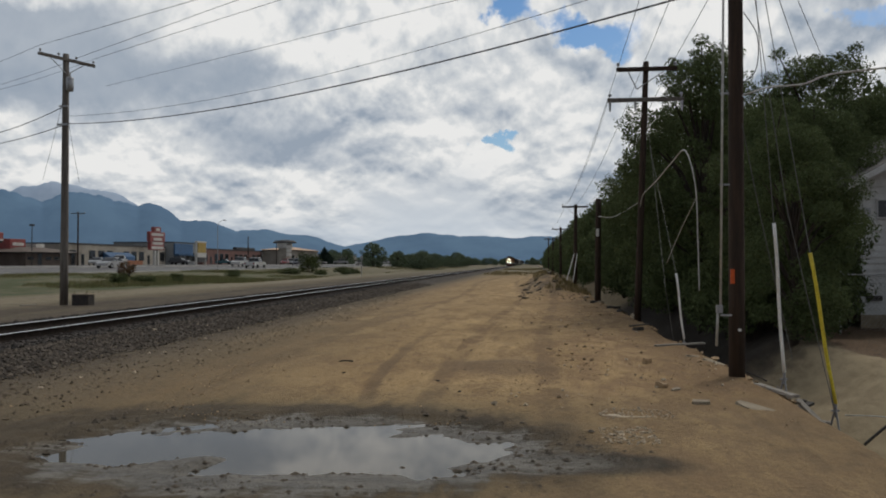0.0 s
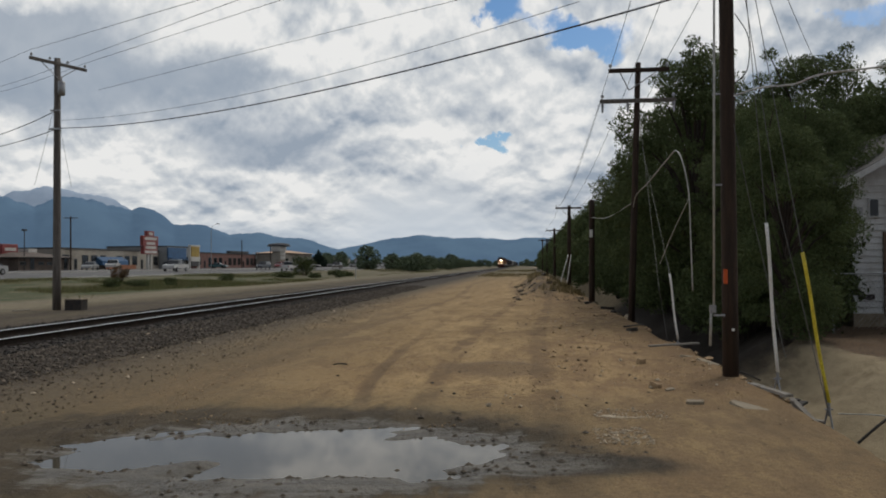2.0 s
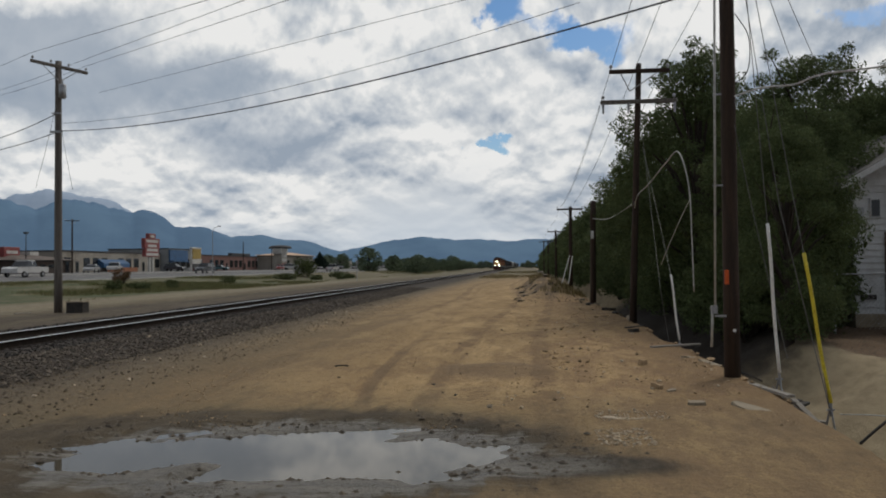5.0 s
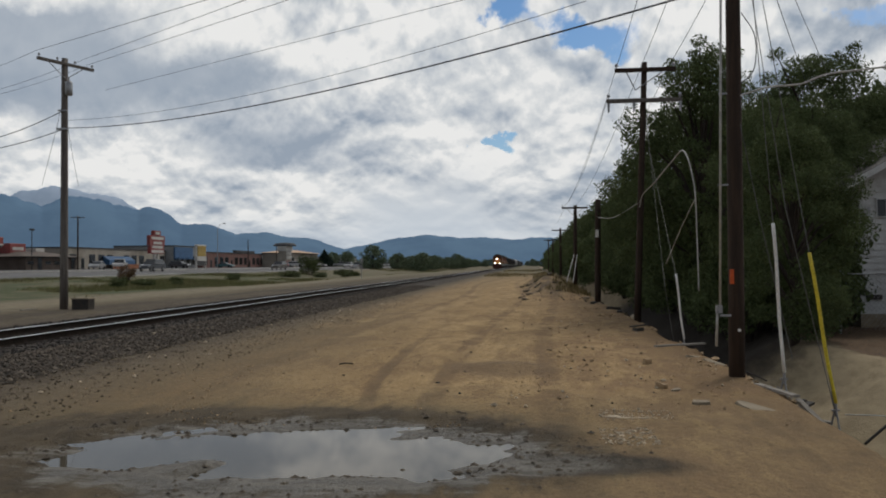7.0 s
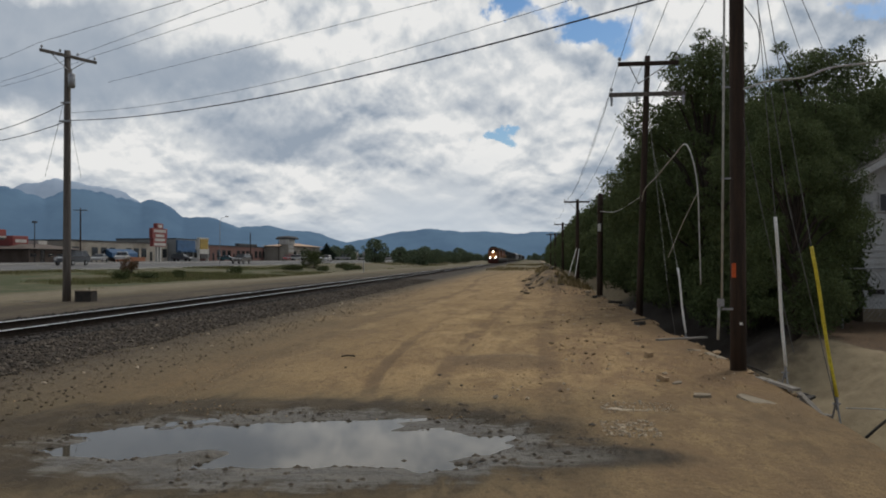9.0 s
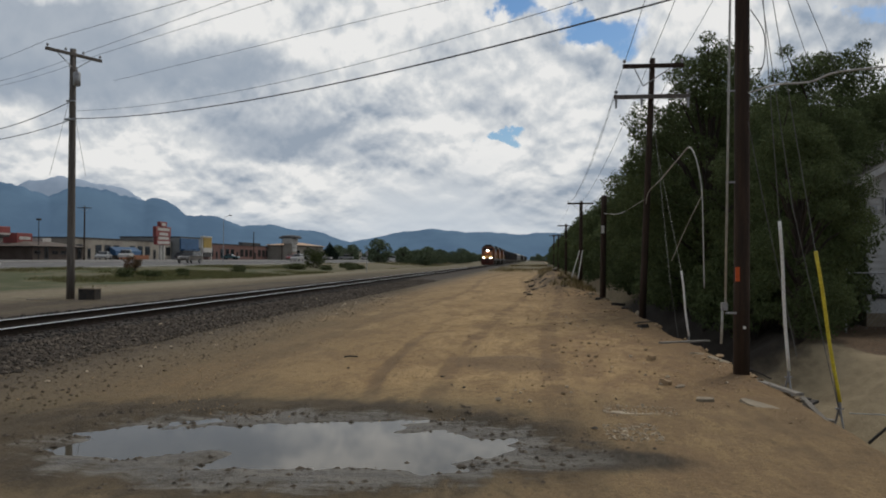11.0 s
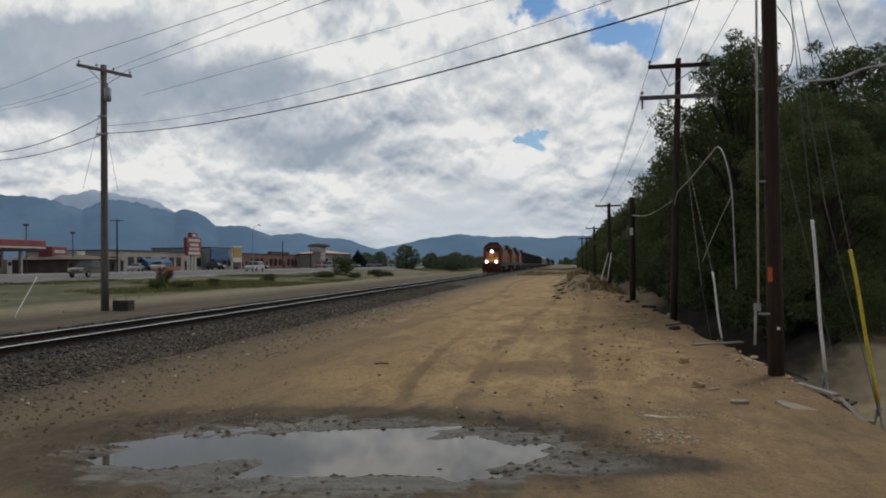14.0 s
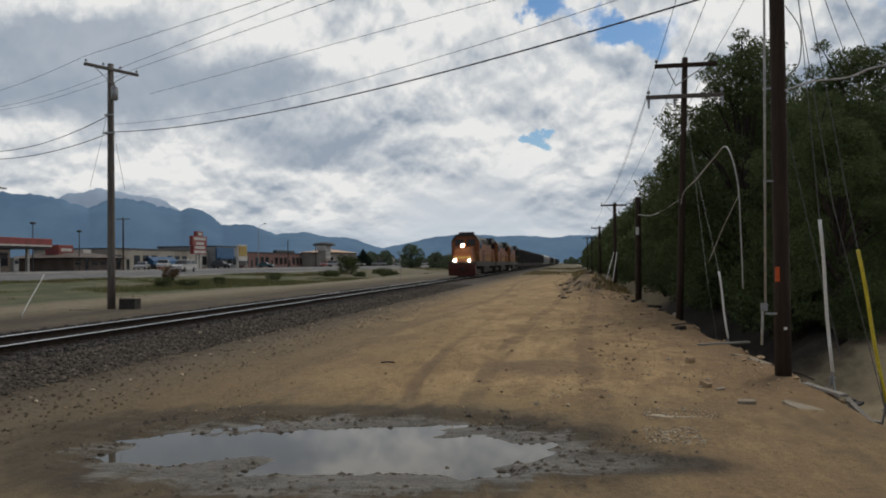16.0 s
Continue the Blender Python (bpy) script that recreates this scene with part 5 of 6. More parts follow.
fc = thing("fence", "chain link fence beside the white house", "fence", pose(7.9, 21.2, -0.1))
for k in range(4):
    part("post", Build().tube([(k * 1.9, 0.4 * k, 0), (k * 1.9, 0.4 * k, 1.65)], 0.03, 7), STEEL, fc)
b = Build()
for k in range(44):
    for s in (-1, 1):
        x0 = k * 0.13
        x1 = x0 + s * 1.3
        if 0 <= x1 <= 5.7:
            b.tube([(x0, x0 * 0.21, 0.1), (x1, x1 * 0.21, 1.5)], 0.004, 3)
b.tube([(0, 0, 1.55), (5.7, 1.2, 1.55)], 0.02, 6)
part("wire_mesh", b, STEEL, fc)


# ---------------------------------------------------------------- highway and shops beyond the railway
ASPHALT = material("worn_asphalt", (0.165, 0.16, 0.155), (0.12, 0.118, 0.115), 0.25, 0.9, bump=0.2)
PAVING = material("pale_concrete_paving", (0.40, 0.385, 0.36), (0.31, 0.30, 0.28), 0.4, 0.9)
PAINT_LINE = material("road_paint", (0.62, 0.60, 0.52), None, 1, 0.8)
TAN_WALL = material("tan_stucco", (0.37, 0.335, 0.28), (0.29, 0.26, 0.22), 0.4, 0.9, stain=(0.19, 0.165, 0.13))
GREY_WALL = material("grey_stucco", (0.30, 0.305, 0.30), (0.22, 0.225, 0.22), 0.4, 0.9)
BROWN_WALL = material("brown_cladding", (0.15, 0.115, 0.095), (0.10, 0.078, 0.064), 0.6, 0.85)
BRICK_WALL = material("red_brick", (0.21, 0.115, 0.098), (0.155, 0.086, 0.074), 0.8, 0.9)
BLUE_PANEL = material("blue_metal", (0.05, 0.13, 0.26), (0.04, 0.1, 0.2), 0.8, 0.55)
RED_PANEL = material("red_panel", (0.27, 0.055, 0.05), (0.19, 0.045, 0.042), 0.8, 0.5)
WHITE_PANEL = material("white_panel", (0.56, 0.54, 0.50), (0.44, 0.42, 0.39), 0.8, 0.55)
YELLOW_PANEL = material("yellow_panel", (0.40, 0.27, 0.05), None, 0.8, 0.5)
PEACH_ROOF = material("peach_tile_roof", (0.62, 0.42, 0.28), (0.5, 0.33, 0.22), 0.8, 0.8)
DARK_TRIM = material("dark_trim", (0.045, 0.045, 0.048), (0.07, 0.068, 0.066), 0.8, 0.7)
ORANGE_WALL = material("orange_boards", (0.36, 0.15, 0.08), (0.26, 0.11, 0.06), 0.8, 0.8)
LOT = 1.33

b = Build().prism([(-61, 0.45), (-45, 0.45), (-45, 0.735), (-53, 0.98), (-61, 1.16)], -150, 900)
setting("road", b, ASPHALT, "worn grey four-lane highway", "road")
setting("verge_kerb", Build().prism([(-45.0, 0.5), (-44.55, 0.5), (-44.55, 0.80), (-45.0, 0.82)], -150, 900), PAVING, "pale concrete highway kerb", "kerb")
setting("pavement", Build().prism([(-63.4, 0.5), (-61, 0.5), (-61, 1.31), (-63.4, 1.33)], -150, 900), PAVING, "pale concrete pavement along the highway", "pavement")
setting("parking_lot", Build().box(-175, 20, 0.5, -63.4, 420, 1.345), ASPHALT, "grey asphalt parking lot before the shops", "parking lot")
lines = thing("lane_marking", "worn pale lane markings on the highway", "road marking", pose(0, 0, 0), kind="structure")
for k in range(60):
    y = 30 + k * 9
    for x, z in ((-49, 0.86), (-57, 1.074)):
        part("dash", Build().box(x - 0.07, y, z - 0.01, x + 0.07, y + 3, z + 0.004), PAINT_LINE, lines)


def shop(label, x, y0, y1, top, depth, wall_mat, bays, glass=DARK_GLASS, trim=DARK_TRIM, win=(1.0, 3.0), name="shop", category="shop"):
    """A low building whose front faces the railway: walls, parapet, glazed bays."""
    th = thing(name, label, category, pose(x, (y0 + y1) / 2, LOT), "shops")
    h, w = top - LOT, (y1 - y0) / 2
    wall = part("wall", Build().box(-depth, -w, 0, 0, w, h), wall_mat, th)
    part("parapet", Build().box(-depth - 0.1, -w - 0.1, h + 0.004, 0.12, w + 0.1, h + 0.28), trim, th)
    step = 2 * w / bays
    for k in range(bays):
        c = -w + step * (k + 0.5)
        a = step * 0.33
        if k % 4 == 1:
            dr = part("door", Build().box(-0.02, c - 0.55, 0.02, 0.06, c + 0.55, 2.3), trim, th)
            part("pane", Build().box(0.05, c - 0.42, 0.3, 0.075, c + 0.42, 2.15), glass, dr)
        else:
            fr = part("window", Build().box(-0.02, c - a, win[0] - 0.1, 0.05, c + a, min(win[1], h - 0.6) + 0.1), trim, th)
            part("pane", Build().box(0.045, c - a + 0.08, win[0], 0.07, c + a - 0.08, min(win[1], h - 0.6)), glass, fr)
    return th


tan = shop("long tan stucco shop building with a flat roof", -92, 147, 189, 5.6, 18, TAN_WALL, 12)
aw = part("awning", Build().add([(0.06, -8, 1.0), (0.06, 3, 1.0), (1.5, 3, 0.9), (1.5, -8, 0.9), (0.06, -8, 2.8), (0.06, 3, 2.8), (1.5, 3, 1.9), (1.5, -8, 1.9)],
                                [(0, 1, 2, 3), (4, 7, 6, 5), (0, 4, 5, 1), (3, 2, 6, 7), (0, 3, 7, 4), (1, 5, 6, 2)]), BLUE_PANEL, tan, "blue awning")
part("terrace_screen", Build().box(2.6, -9, 0, 2.75, 4.2, 1.0, c=0.02), ORANGE_WALL, tan, "low orange terrace screen")
bl = shop("blue and grey shop front", -90, 189.3, 203, 6.9, 16, GREY_WALL, 4)
part("fascia", Build().box(0.02, -6.8, 2.7, 0.4, 3.8, 5.4, c=0.05), BLUE_PANEL, bl, "tall blue fascia panel")
part("canopy", Build().box(0.02, -6.8, 2.35, 1.4, 6.5, 2.6), BLUE_PANEL, bl)
br = shop("long red brick shop building with dark parapet", -90, 207, 268, 5.6, 20, BRICK_WALL, 16)
part("raised_parapet", Build().box(-1, -6, 4.56, 0.2, 10, 5.3), DARK_TRIM, br)
part("raised_parapet", Build().box(-1, 20, 4.56, 0.2, 28, 5.2), DARK_TRIM, br)
part("sign_panel", Build().box(0.02, 17, 2.9, 0.2, 20, 4.1), WHITE_PANEL, br)
pe = shop("tan building with a peach tiled hip roof", -80, 255, 288, 5.9, 10, TAN_WALL, 8)
hip = Build().add([(-11, -17.5, 4.86), (1.2, -17.5, 4.86), (1.2, 17.5, 4.86), (-11, 17.5, 4.86), (-5, -5, 6.1), (-5, 5, 6.1)], [(3, 2, 1, 0), (0, 1, 4), (1, 2, 5, 4), (2, 3, 5), (3, 0, 4, 5)])
part("roof", hip, PEACH_ROOF, pe, "peach tiled hip roof")
shop("low white roofed building", -95, 292, 325, 5.0, 18, WHITE_PANEL, 8)
shop("distant low tan building", -86, 335, 380, 5.2, 18, TAN_WALL, 10)
pz = shop("low brown restaurant with a hipped roof", -80, 116.5, 130.5, 3.3, 11, BROWN_WALL, 6)
part("roof", Build().add([(-12, -8, 2.2), (1.0, -8, 2.2), (1.0, 8, 2.2), (-12, 8, 2.2), (-8, -3.5, 3.1), (-4, -3.5, 3.1), (-4, 3.5, 3.1), (-8, 3.5, 3.1)],
                         [(3, 2, 1, 0), (4, 5, 6, 7), (0, 1, 5, 4), (1, 2, 6, 5), (2, 3, 7, 6), (3, 0, 4, 7)]), BROWN_WALL, pz)
rb = part("sign_box", Build().box(-6.5, -5.2, 2.6, -4.0, -1.2, 4.4, c=0.06), RED_PANEL, pz, "red roof sign box")
part("lettering_bar", Build().box(-3.99, -4.6, 3.3, -3.95, -1.8, 3.8), WHITE_PANEL, rb)
part("roof_unit", Build().box(-7, 1.2, 2.7, -3.8, 3.6, 3.7, c=0.05), WHITE_PANEL, pz, "white roof unit")
shop("grey convenience store with dark glazing", -88, 86, 112, 5.0, 14, BROWN_WALL, 8)
shop("low tan shop behind the filling station", -100, 60, 84, 5.4, 14, TAN_WALL, 7)

# filling station
st = thing("filling_station_canopy", "filling station canopy with a red fascia on posts", "canopy", pose(-72, 89, LOT))
part("roof", Build().box(-9, -11, 3.2, 0, 10.8, 3.45), DARK_TRIM, st)
part("fascia", Build().box(-9.1, -11.1, 3.45, 0.12, 10.9, 4.6, c=0.05), RED_PANEL, st, "red fascia band")
part("stripe", Build().box(0.12, -11.05, 3.47, 0.15, 10.85, 3.7), WHITE_PANEL, st)
for x in (-7.5, -1.6):
    for y in (-8, 0.5, 8):
        part("post", Build().box(x - 0.2, y - 0.2, 0, x + 0.2, y + 0.2, 3.16, c=0.03), WHITE_PANEL, st)
for y in (-6, 2.5, 6):
    fp = thing("fuel_pump", "white fuel pump under the canopy", "fuel pump", pose(-74, 89 + y, LOT + 0.04), "fuel pumps")
    part("body", Build().box(-0.3, -0.5, 0, 0.3, 0.5, 1.9, c=0.04), WHITE_PANEL, fp)
    part("screen", Build().box(0.3, -0.35, 1.1, 0.32, 0.35, 1.6), DARK_GLASS, fp)
shop("dark red front of the filling station store", -84, 74, 84, 4.4, 8, RED_PANEL, 4)


def sign_on_posts(name, label, x, y, panels, posts):
    """A roadside sign: panels are (y0, y1, z0, z1, material)."""
    th = thing(name, label, "sign", pose(x, y, LOT), "roadside signs")
    for py, top in posts:
        part("post", Build().box(-0.18, py - 0.18, 0, 0.18, py + 0.18, top), WHITE_PANEL, th)
    for a, e, z0, z1, mat in panels:
        part("panel", Build().box(-0.32, a, z0, 0.32, e, z1, c=0.06), mat, th)
    return th


s1 = sign_on_posts("pylon_sign", "tall red and white pylon sign above the shops", -68, 136, [(-2.6, 2.6, 2.8, 4.3, RED_PANEL), (-2.9, 2.9, 4.32, 6.1, RED_PANEL), (-1.3, 1.3, 6.12, 7.0, RED_PANEL)], [(-0.6, 2.8), (0.6, 2.8)])
for k, (z, w) in enumerate(((3.2, 2.3), (4.0, 2.0), (5.6, 2.3), (4.75, 1.6), (6.5, 0.7))):
    part("lettering_bar", Build().box(0.33, -w, z - 0.24, 0.35, w, z + 0.24), WHITE_PANEL, s1)
sign_on_posts("roadside_sign", "white framed roadside sign with a yellow panel", -70, 160, [(-2.0, 2.0, 2.6, 4.75, YELLOW_PANEL), (-1.9, 1.9, 0.6, 1.6, DARK_TRIM), (-2.4, 2.4, 1.62, 2.58, WHITE_PANEL), (-2.4, 2.4, 4.77, 5.05, WHITE_PANEL)], [(-2.25, 4.76), (2.25, 4.76)])
tw = thing("sign_tower", "tan stone sign tower with a dark cap", "sign tower", pose(-75, 233, LOT), "roadside signs")
part("shaft", Build().box(-1.2, -2.6, 0, 1.2, 2.6, 4.9, c=0.1), TAN_WALL, tw)
part("upper_shaft", Build().box(-1.4, -3.2, 4.9, 1.4, 3.2, 6.5, c=0.1), WHITE_PANEL, tw)
part("cap", Build().tube([(0, 0, 6.5), (0, 0, 6.8), (0, 0, 7.3), (0, 0, 7.55)], [3.5, 3.5, 2.9, 0.8], 16), DARK_TRIM, tw, "dark rounded cap")
for z in (1.2, 2.6, 3.8):
    part("sign_panel", Build().box(1.21, -2.3, z, 1.35, 2.3, z + 0.9), (WHITE_PANEL, BRICK_WALL, WHITE_PANEL)[int(z) % 3], tw)

for x, y, h in ((-75, 122.7, 9.0), (-84, 252, 7.5), (-80, 215, 8.0)):
    q = pole(x, y, h, 0.16, 0.11, POLE_WOOD, "distant wooden utility pole among the shops")
    q.location.z = LOT
    if h >= 9:
        crossarm(q, h - 0.3, 1.1, 0, turn=20, pins=3)
for x, y, h in ((-78, 104, 7.0), (-80, 118, 6.4), (-82, 165, 7.2)):
    lp = thing("lot_light", "dark parking lot light pole", "lamp post", pose(x, y, LOT), "lot lights")
    part("pole", Build().tube([(0, 0, 0), (0, 0, h)], [0.1, 0.06], 8), DARK_TRIM, lp)
    part("lamp_head", Build().box(-0.3, -0.3, h, 0.3, 0.3, h + 0.3, c=0.05), DARK_TRIM, lp)


def street_lamp(x, y, h, reach):
    lp = thing("street_lamp", "grey street lamp with a curved arm over the highway", "street lamp", pose(x, y, 0.7), "street lamps")
    part("pole", Build().tube([(0, 0, 0), (0, 0, h * 0.9), (0, 0, h)], [0.06, 0.045, 0.035], 8), STEEL, lp)
    part("arm", Build().tube([(0, 0, h - 0.1), (0, reach * 0.3, h + 0.5), (0, reach, h + 0.8)], 0.03, 6), STEEL, lp)
    part("lamp_head", Build().box(-0.13, reach - 0.1, h + 0.74, 0.13, reach + 0.6, h + 0.88, c=0.03), STEEL, lp)


street_lamp(-43.8, 105.8, 6.4, 2.2)
street_lamp(-43.8, 52.2, 6.6, 2.4)


# ---------------------------------------------------------------- cars
TYRE = material("tyre", (0.02, 0.02, 0.02), None, 5, 0.9)
RIM = material("wheel_rim", (0.4, 0.4, 0.41), None, 5, 0.4, 0.8)
TAIL = material("tail_lamp", (0.35, 0.02, 0.02), None, 5, 0.3)
CAR_PAINT = {}


def paint(name, c):
    if name not in CAR_PAINT:
        m = material(name + "_car_paint", c, tuple(v * 0.92 for v in c), 1.5, 0.3, 0.0, bump=0, spec=0.5)
        m.node_tree.nodes["Principled BSDF"].inputs["Coat Weight"].default_value = 0.6
        CAR_PAINT[name] = m
    return CAR_PAINT[name]


SHAPES = {  # side outline (y, z) of body and of cabin, front at -y
    "sedan": (4.7, 1.78, [(-2.35, 0.35), (-2.35, 0.68), (-2.1, 0.84), (-1.0, 0.95), (1.6, 1.0), (2.3, 0.95), (2.35, 0.6), (2.3, 0.32)], [(-1.05, 0.95), (-0.35, 1.40), (0.75, 1.43), (1.65, 1.0)]),
    "suv": (4.8, 1.9, [(-2.4, 0.42), (-2.4, 0.85), (-2.1, 1.02), (-1.0, 1.1), (2.3, 1.12), (2.4, 0.9), (2.38, 0.42)], [(-1.1, 1.1), (-0.5, 1.70), (1.9, 1.74), (2.3, 1.12)]),
    "pickup": (5.6, 2.0, [(-2.8, 0.5), (-2.8, 0.95), (-2.6, 1.1), (-1.2, 1.18), (0.75, 1.18), (2.75, 1.15), (2.8, 0.6), (2.7, 0.5)], [(-1.25, 1.18), (-0.65, 1.82), (0.55, 1.84), (0.8, 1.18)]),
}


def car(shape, color, rgb, label, m, group="cars"):
    length, width, body, cabin = SHAPES[shape]
    w = width / 2
    mat = paint(color, rgb)
    th = thing(shape if shape != "suv" else "sport_utility_car", label, "car", m, group)
    b = Build()
    n = len(body)
    ys = [p[0] for p in body]
    prof = lambda k, s: [(s * w * (0.96 if abs(y) > 0.9 * max(ys) else 1.0) * k, y, z) for y, z in body]
    vs = prof(1, -1) + prof(1, 1)
    b.add(vs, [tuple(range(n)), tuple(range(2 * n - 1, n - 1, -1))] + [(i, n + i, n + (i + 1) % n, (i + 1) % n) for i in range(n)])
    bd = part("body", b, mat, th)
    nc = len(cabin)
    cb = Build()
    top = [z > 1.3 for _, z in cabin]
    vs = [(-w * (0.78 if t else 0.94), y, z) for (y, z), t in zip(cabin, top)] + [(w * (0.78 if t else 0.94), y, z) for (y, z), t in zip(cabin, top)]
    cb.add(vs, [tuple(range(nc)), tuple(range(2 * nc - 1, nc - 1, -1))] + [(i, nc + i, nc + (i + 1) % nc, (i + 1) % nc) for i in range(nc)])
    part("cabin_glass", cb, DARK_GLASS, th)
    y1, z1 = cabin[1]
    y2, z2 = cabin[2]
    part("roof", Build().box(-w * 0.8, y1 - 0.05, z1 - 0.03, w * 0.8, y2 + 0.05, max(z1, z2) + 0.05, c=0.04), mat, th)
    for s in (-1, 1):
        part("pillar", Build().tube([(s * w * 0.87, (y1 + y2) / 2, 1.0), (s * w * 0.8, (y1 + y2) / 2, z1)], 0.06, 5), mat, th)
        part("headlight", Build().box(s * w * 0.72 - 0.17, body[0][0] - 0.02, body[1][1] - 0.2, s * w * 0.72 + 0.17, body[0][0] + 0.06, body[1][1] - 0.04), WHITE_PANEL, th)
        part("tail_light", Build().box(s * w * 0.78 - 0.13, -body[0][0] - 0.1, 0.75, s * w * 0.78 + 0.13, -body[0][0] + 0.02, 0.95), TAIL, th)
        part("mirror", Build().box(s * w * 1.0 - 0.08, cabin[0][0] + 0.3, 1.0, s * w * 1.0 + 0.08, cabin[0][0] + 0.42, 1.14), mat, th)
        for y in (-length * 0.30, length * 0.29):
            wh = part("wheel", Build().tube([(s * w - 0.13, y, 0.34), (s * w + 0.03, y, 0.34)], 0.34, 14), TYRE, th)
            part("rim", Build().tube([(s * w + 0.02, y, 0.34), (s * w + 0.045, y, 0.34)], 0.2, 10), RIM, wh)
    return th


ROADZ = 0.765
car_a = car("pickup", "white", (0.62, 0.61, 0.59), "white pickup truck driving on the highway", pose(-56, 146.7, 1.06), "moving cars")
car_b = car("pickup", "white", (0.62, 0.61, 0.59), "white pickup truck driving away on the highway", pose(-48, 132.4, ROADZ, 0, 0, 180), "moving cars")
car_c = car("sedan", "silver", (0.42, 0.42, 0.42), "silver sedan driving on the highway", pose(-56, 99.4, ROADZ), "moving cars")
car_d = car("suv", "charcoal", (0.07, 0.075, 0.085), "dark grey sport utility car on the highway", pose(-56, 184.6, ROADZ), "moving cars")
car_e = car("suv", "bronze", (0.12, 0.105, 0.09), "dark bronze sport utility car on the highway", pose(-52, 236, ROADZ), "moving cars")
car_f = car("suv", "white", (0.62, 0.61, 0.59), "white sport utility car driving on the highway", pose(-56, 337, ROADZ), "moving cars")
for k, (sh, cn, rgb, x, y, turn) in enumerate((("sedan", "red", (0.30, 0.035, 0.03), -66, 205, 10), ("suv", "white", (0.62, 0.61, 0.59), -70, 228, 90), ("suv", "silver", (0.42, 0.42, 0.42), -70, 246, 80), ("sedan", "white", (0.62, 0.61, 0.59), -72, 262, 90),
                                             ("pickup", "silver", (0.42, 0.42, 0.42), -68, 275, 100), ("sedan", "white", (0.62, 0.61, 0.59), -66, 300, 90), ("suv", "charcoal", (0.07, 0.075, 0.085), -67, 310, 90), ("sedan", "white", (0.62, 0.61, 0.59), -66, 335, 80),
                                             ("suv", "white", (0.62, 0.61, 0.59), -67, 360, 95), ("pickup", "white", (0.62, 0.61, 0.59), -76, 138, 20), ("sedan", "silver", (0.42, 0.42, 0.42), -77, 132, 15), ("sedan", "teal", (0.05, 0.14, 0.16), -80, 198, 90), ("suv", "charcoal", (0.07, 0.075, 0.085), -84, 180, 90))):
    car(sh, cn, rgb, {"red": "red", "white": "white", "silver": "silver", "charcoal": "dark grey", "teal": "dark teal"}[cn] + " " + {"sedan": "sedan", "suv": "sport utility car", "pickup": "pickup truck"}[sh] + " parked before the shops", pose(x, y, LOT + 0.018, 0, 0, turn), "parked cars")


# ---------------------------------------------------------------- train
LOCO_ORANGE = material("orange_loco_paint", (0.28, 0.095, 0.032), (0.19, 0.066, 0.025), 0.6, 0.5, stain=(0.2, 0.085, 0.035))
LOCO_DARK = material("dark_loco_paint", (0.032, 0.034, 0.03), (0.05, 0.046, 0.04), 0.6, 0.6)
LOCO_YELLOW = material("yellow_loco_stripe", (0.36, 0.22, 0.05), None, 0.6, 0.5)
LOCO_RED = material("maroon_loco_paint", (0.11, 0.03, 0.022), (0.07, 0.024, 0.02), 0.6, 0.6)
GRIME = material("undercarriage_grime", (0.04, 0.035, 0.032), (0.06, 0.052, 0.045), 1.2, 0.9)
CAR_BLACK = material("black_wagon_steel", (0.035, 0.035, 0.038), (0.055, 0.05, 0.048), 0.5, 0.7, stain=(0.075, 0.055, 0.04))
CAR_GREY = material("pale_grey_wagon", (0.42, 0.42, 0.41), (0.34, 0.34, 0.335), 0.5, 0.7, stain=(0.22, 0.19, 0.16))
COAL = material("coal", (0.018, 0.018, 0.019), None, 4, 0.8, bump=0.8, bump_scale=8)
HEADLIGHT = glow("headlight_beam", (1.0, 0.93, 0.78), 30.0)


def bogie(parent, y, axles, gap):
    part("bogie_frame", Build().box(-1.25, y - gap * (axles - 1) / 2 - 0.6, 0.45, 1.25, y + gap * (axles - 1) / 2 + 0.6, 0.85, c=0.05), GRIME, parent)
    for k in range(axles):
        yy = y + gap * (k - (axles - 1) / 2)
        for s in (-1, 1):
            part("wheel", Build().tube([(s * 0.72 - 0.06, yy, 0.5), (s * 0.72 + 0.06, yy, 0.5)], 0.5, 16), GRIME, parent)


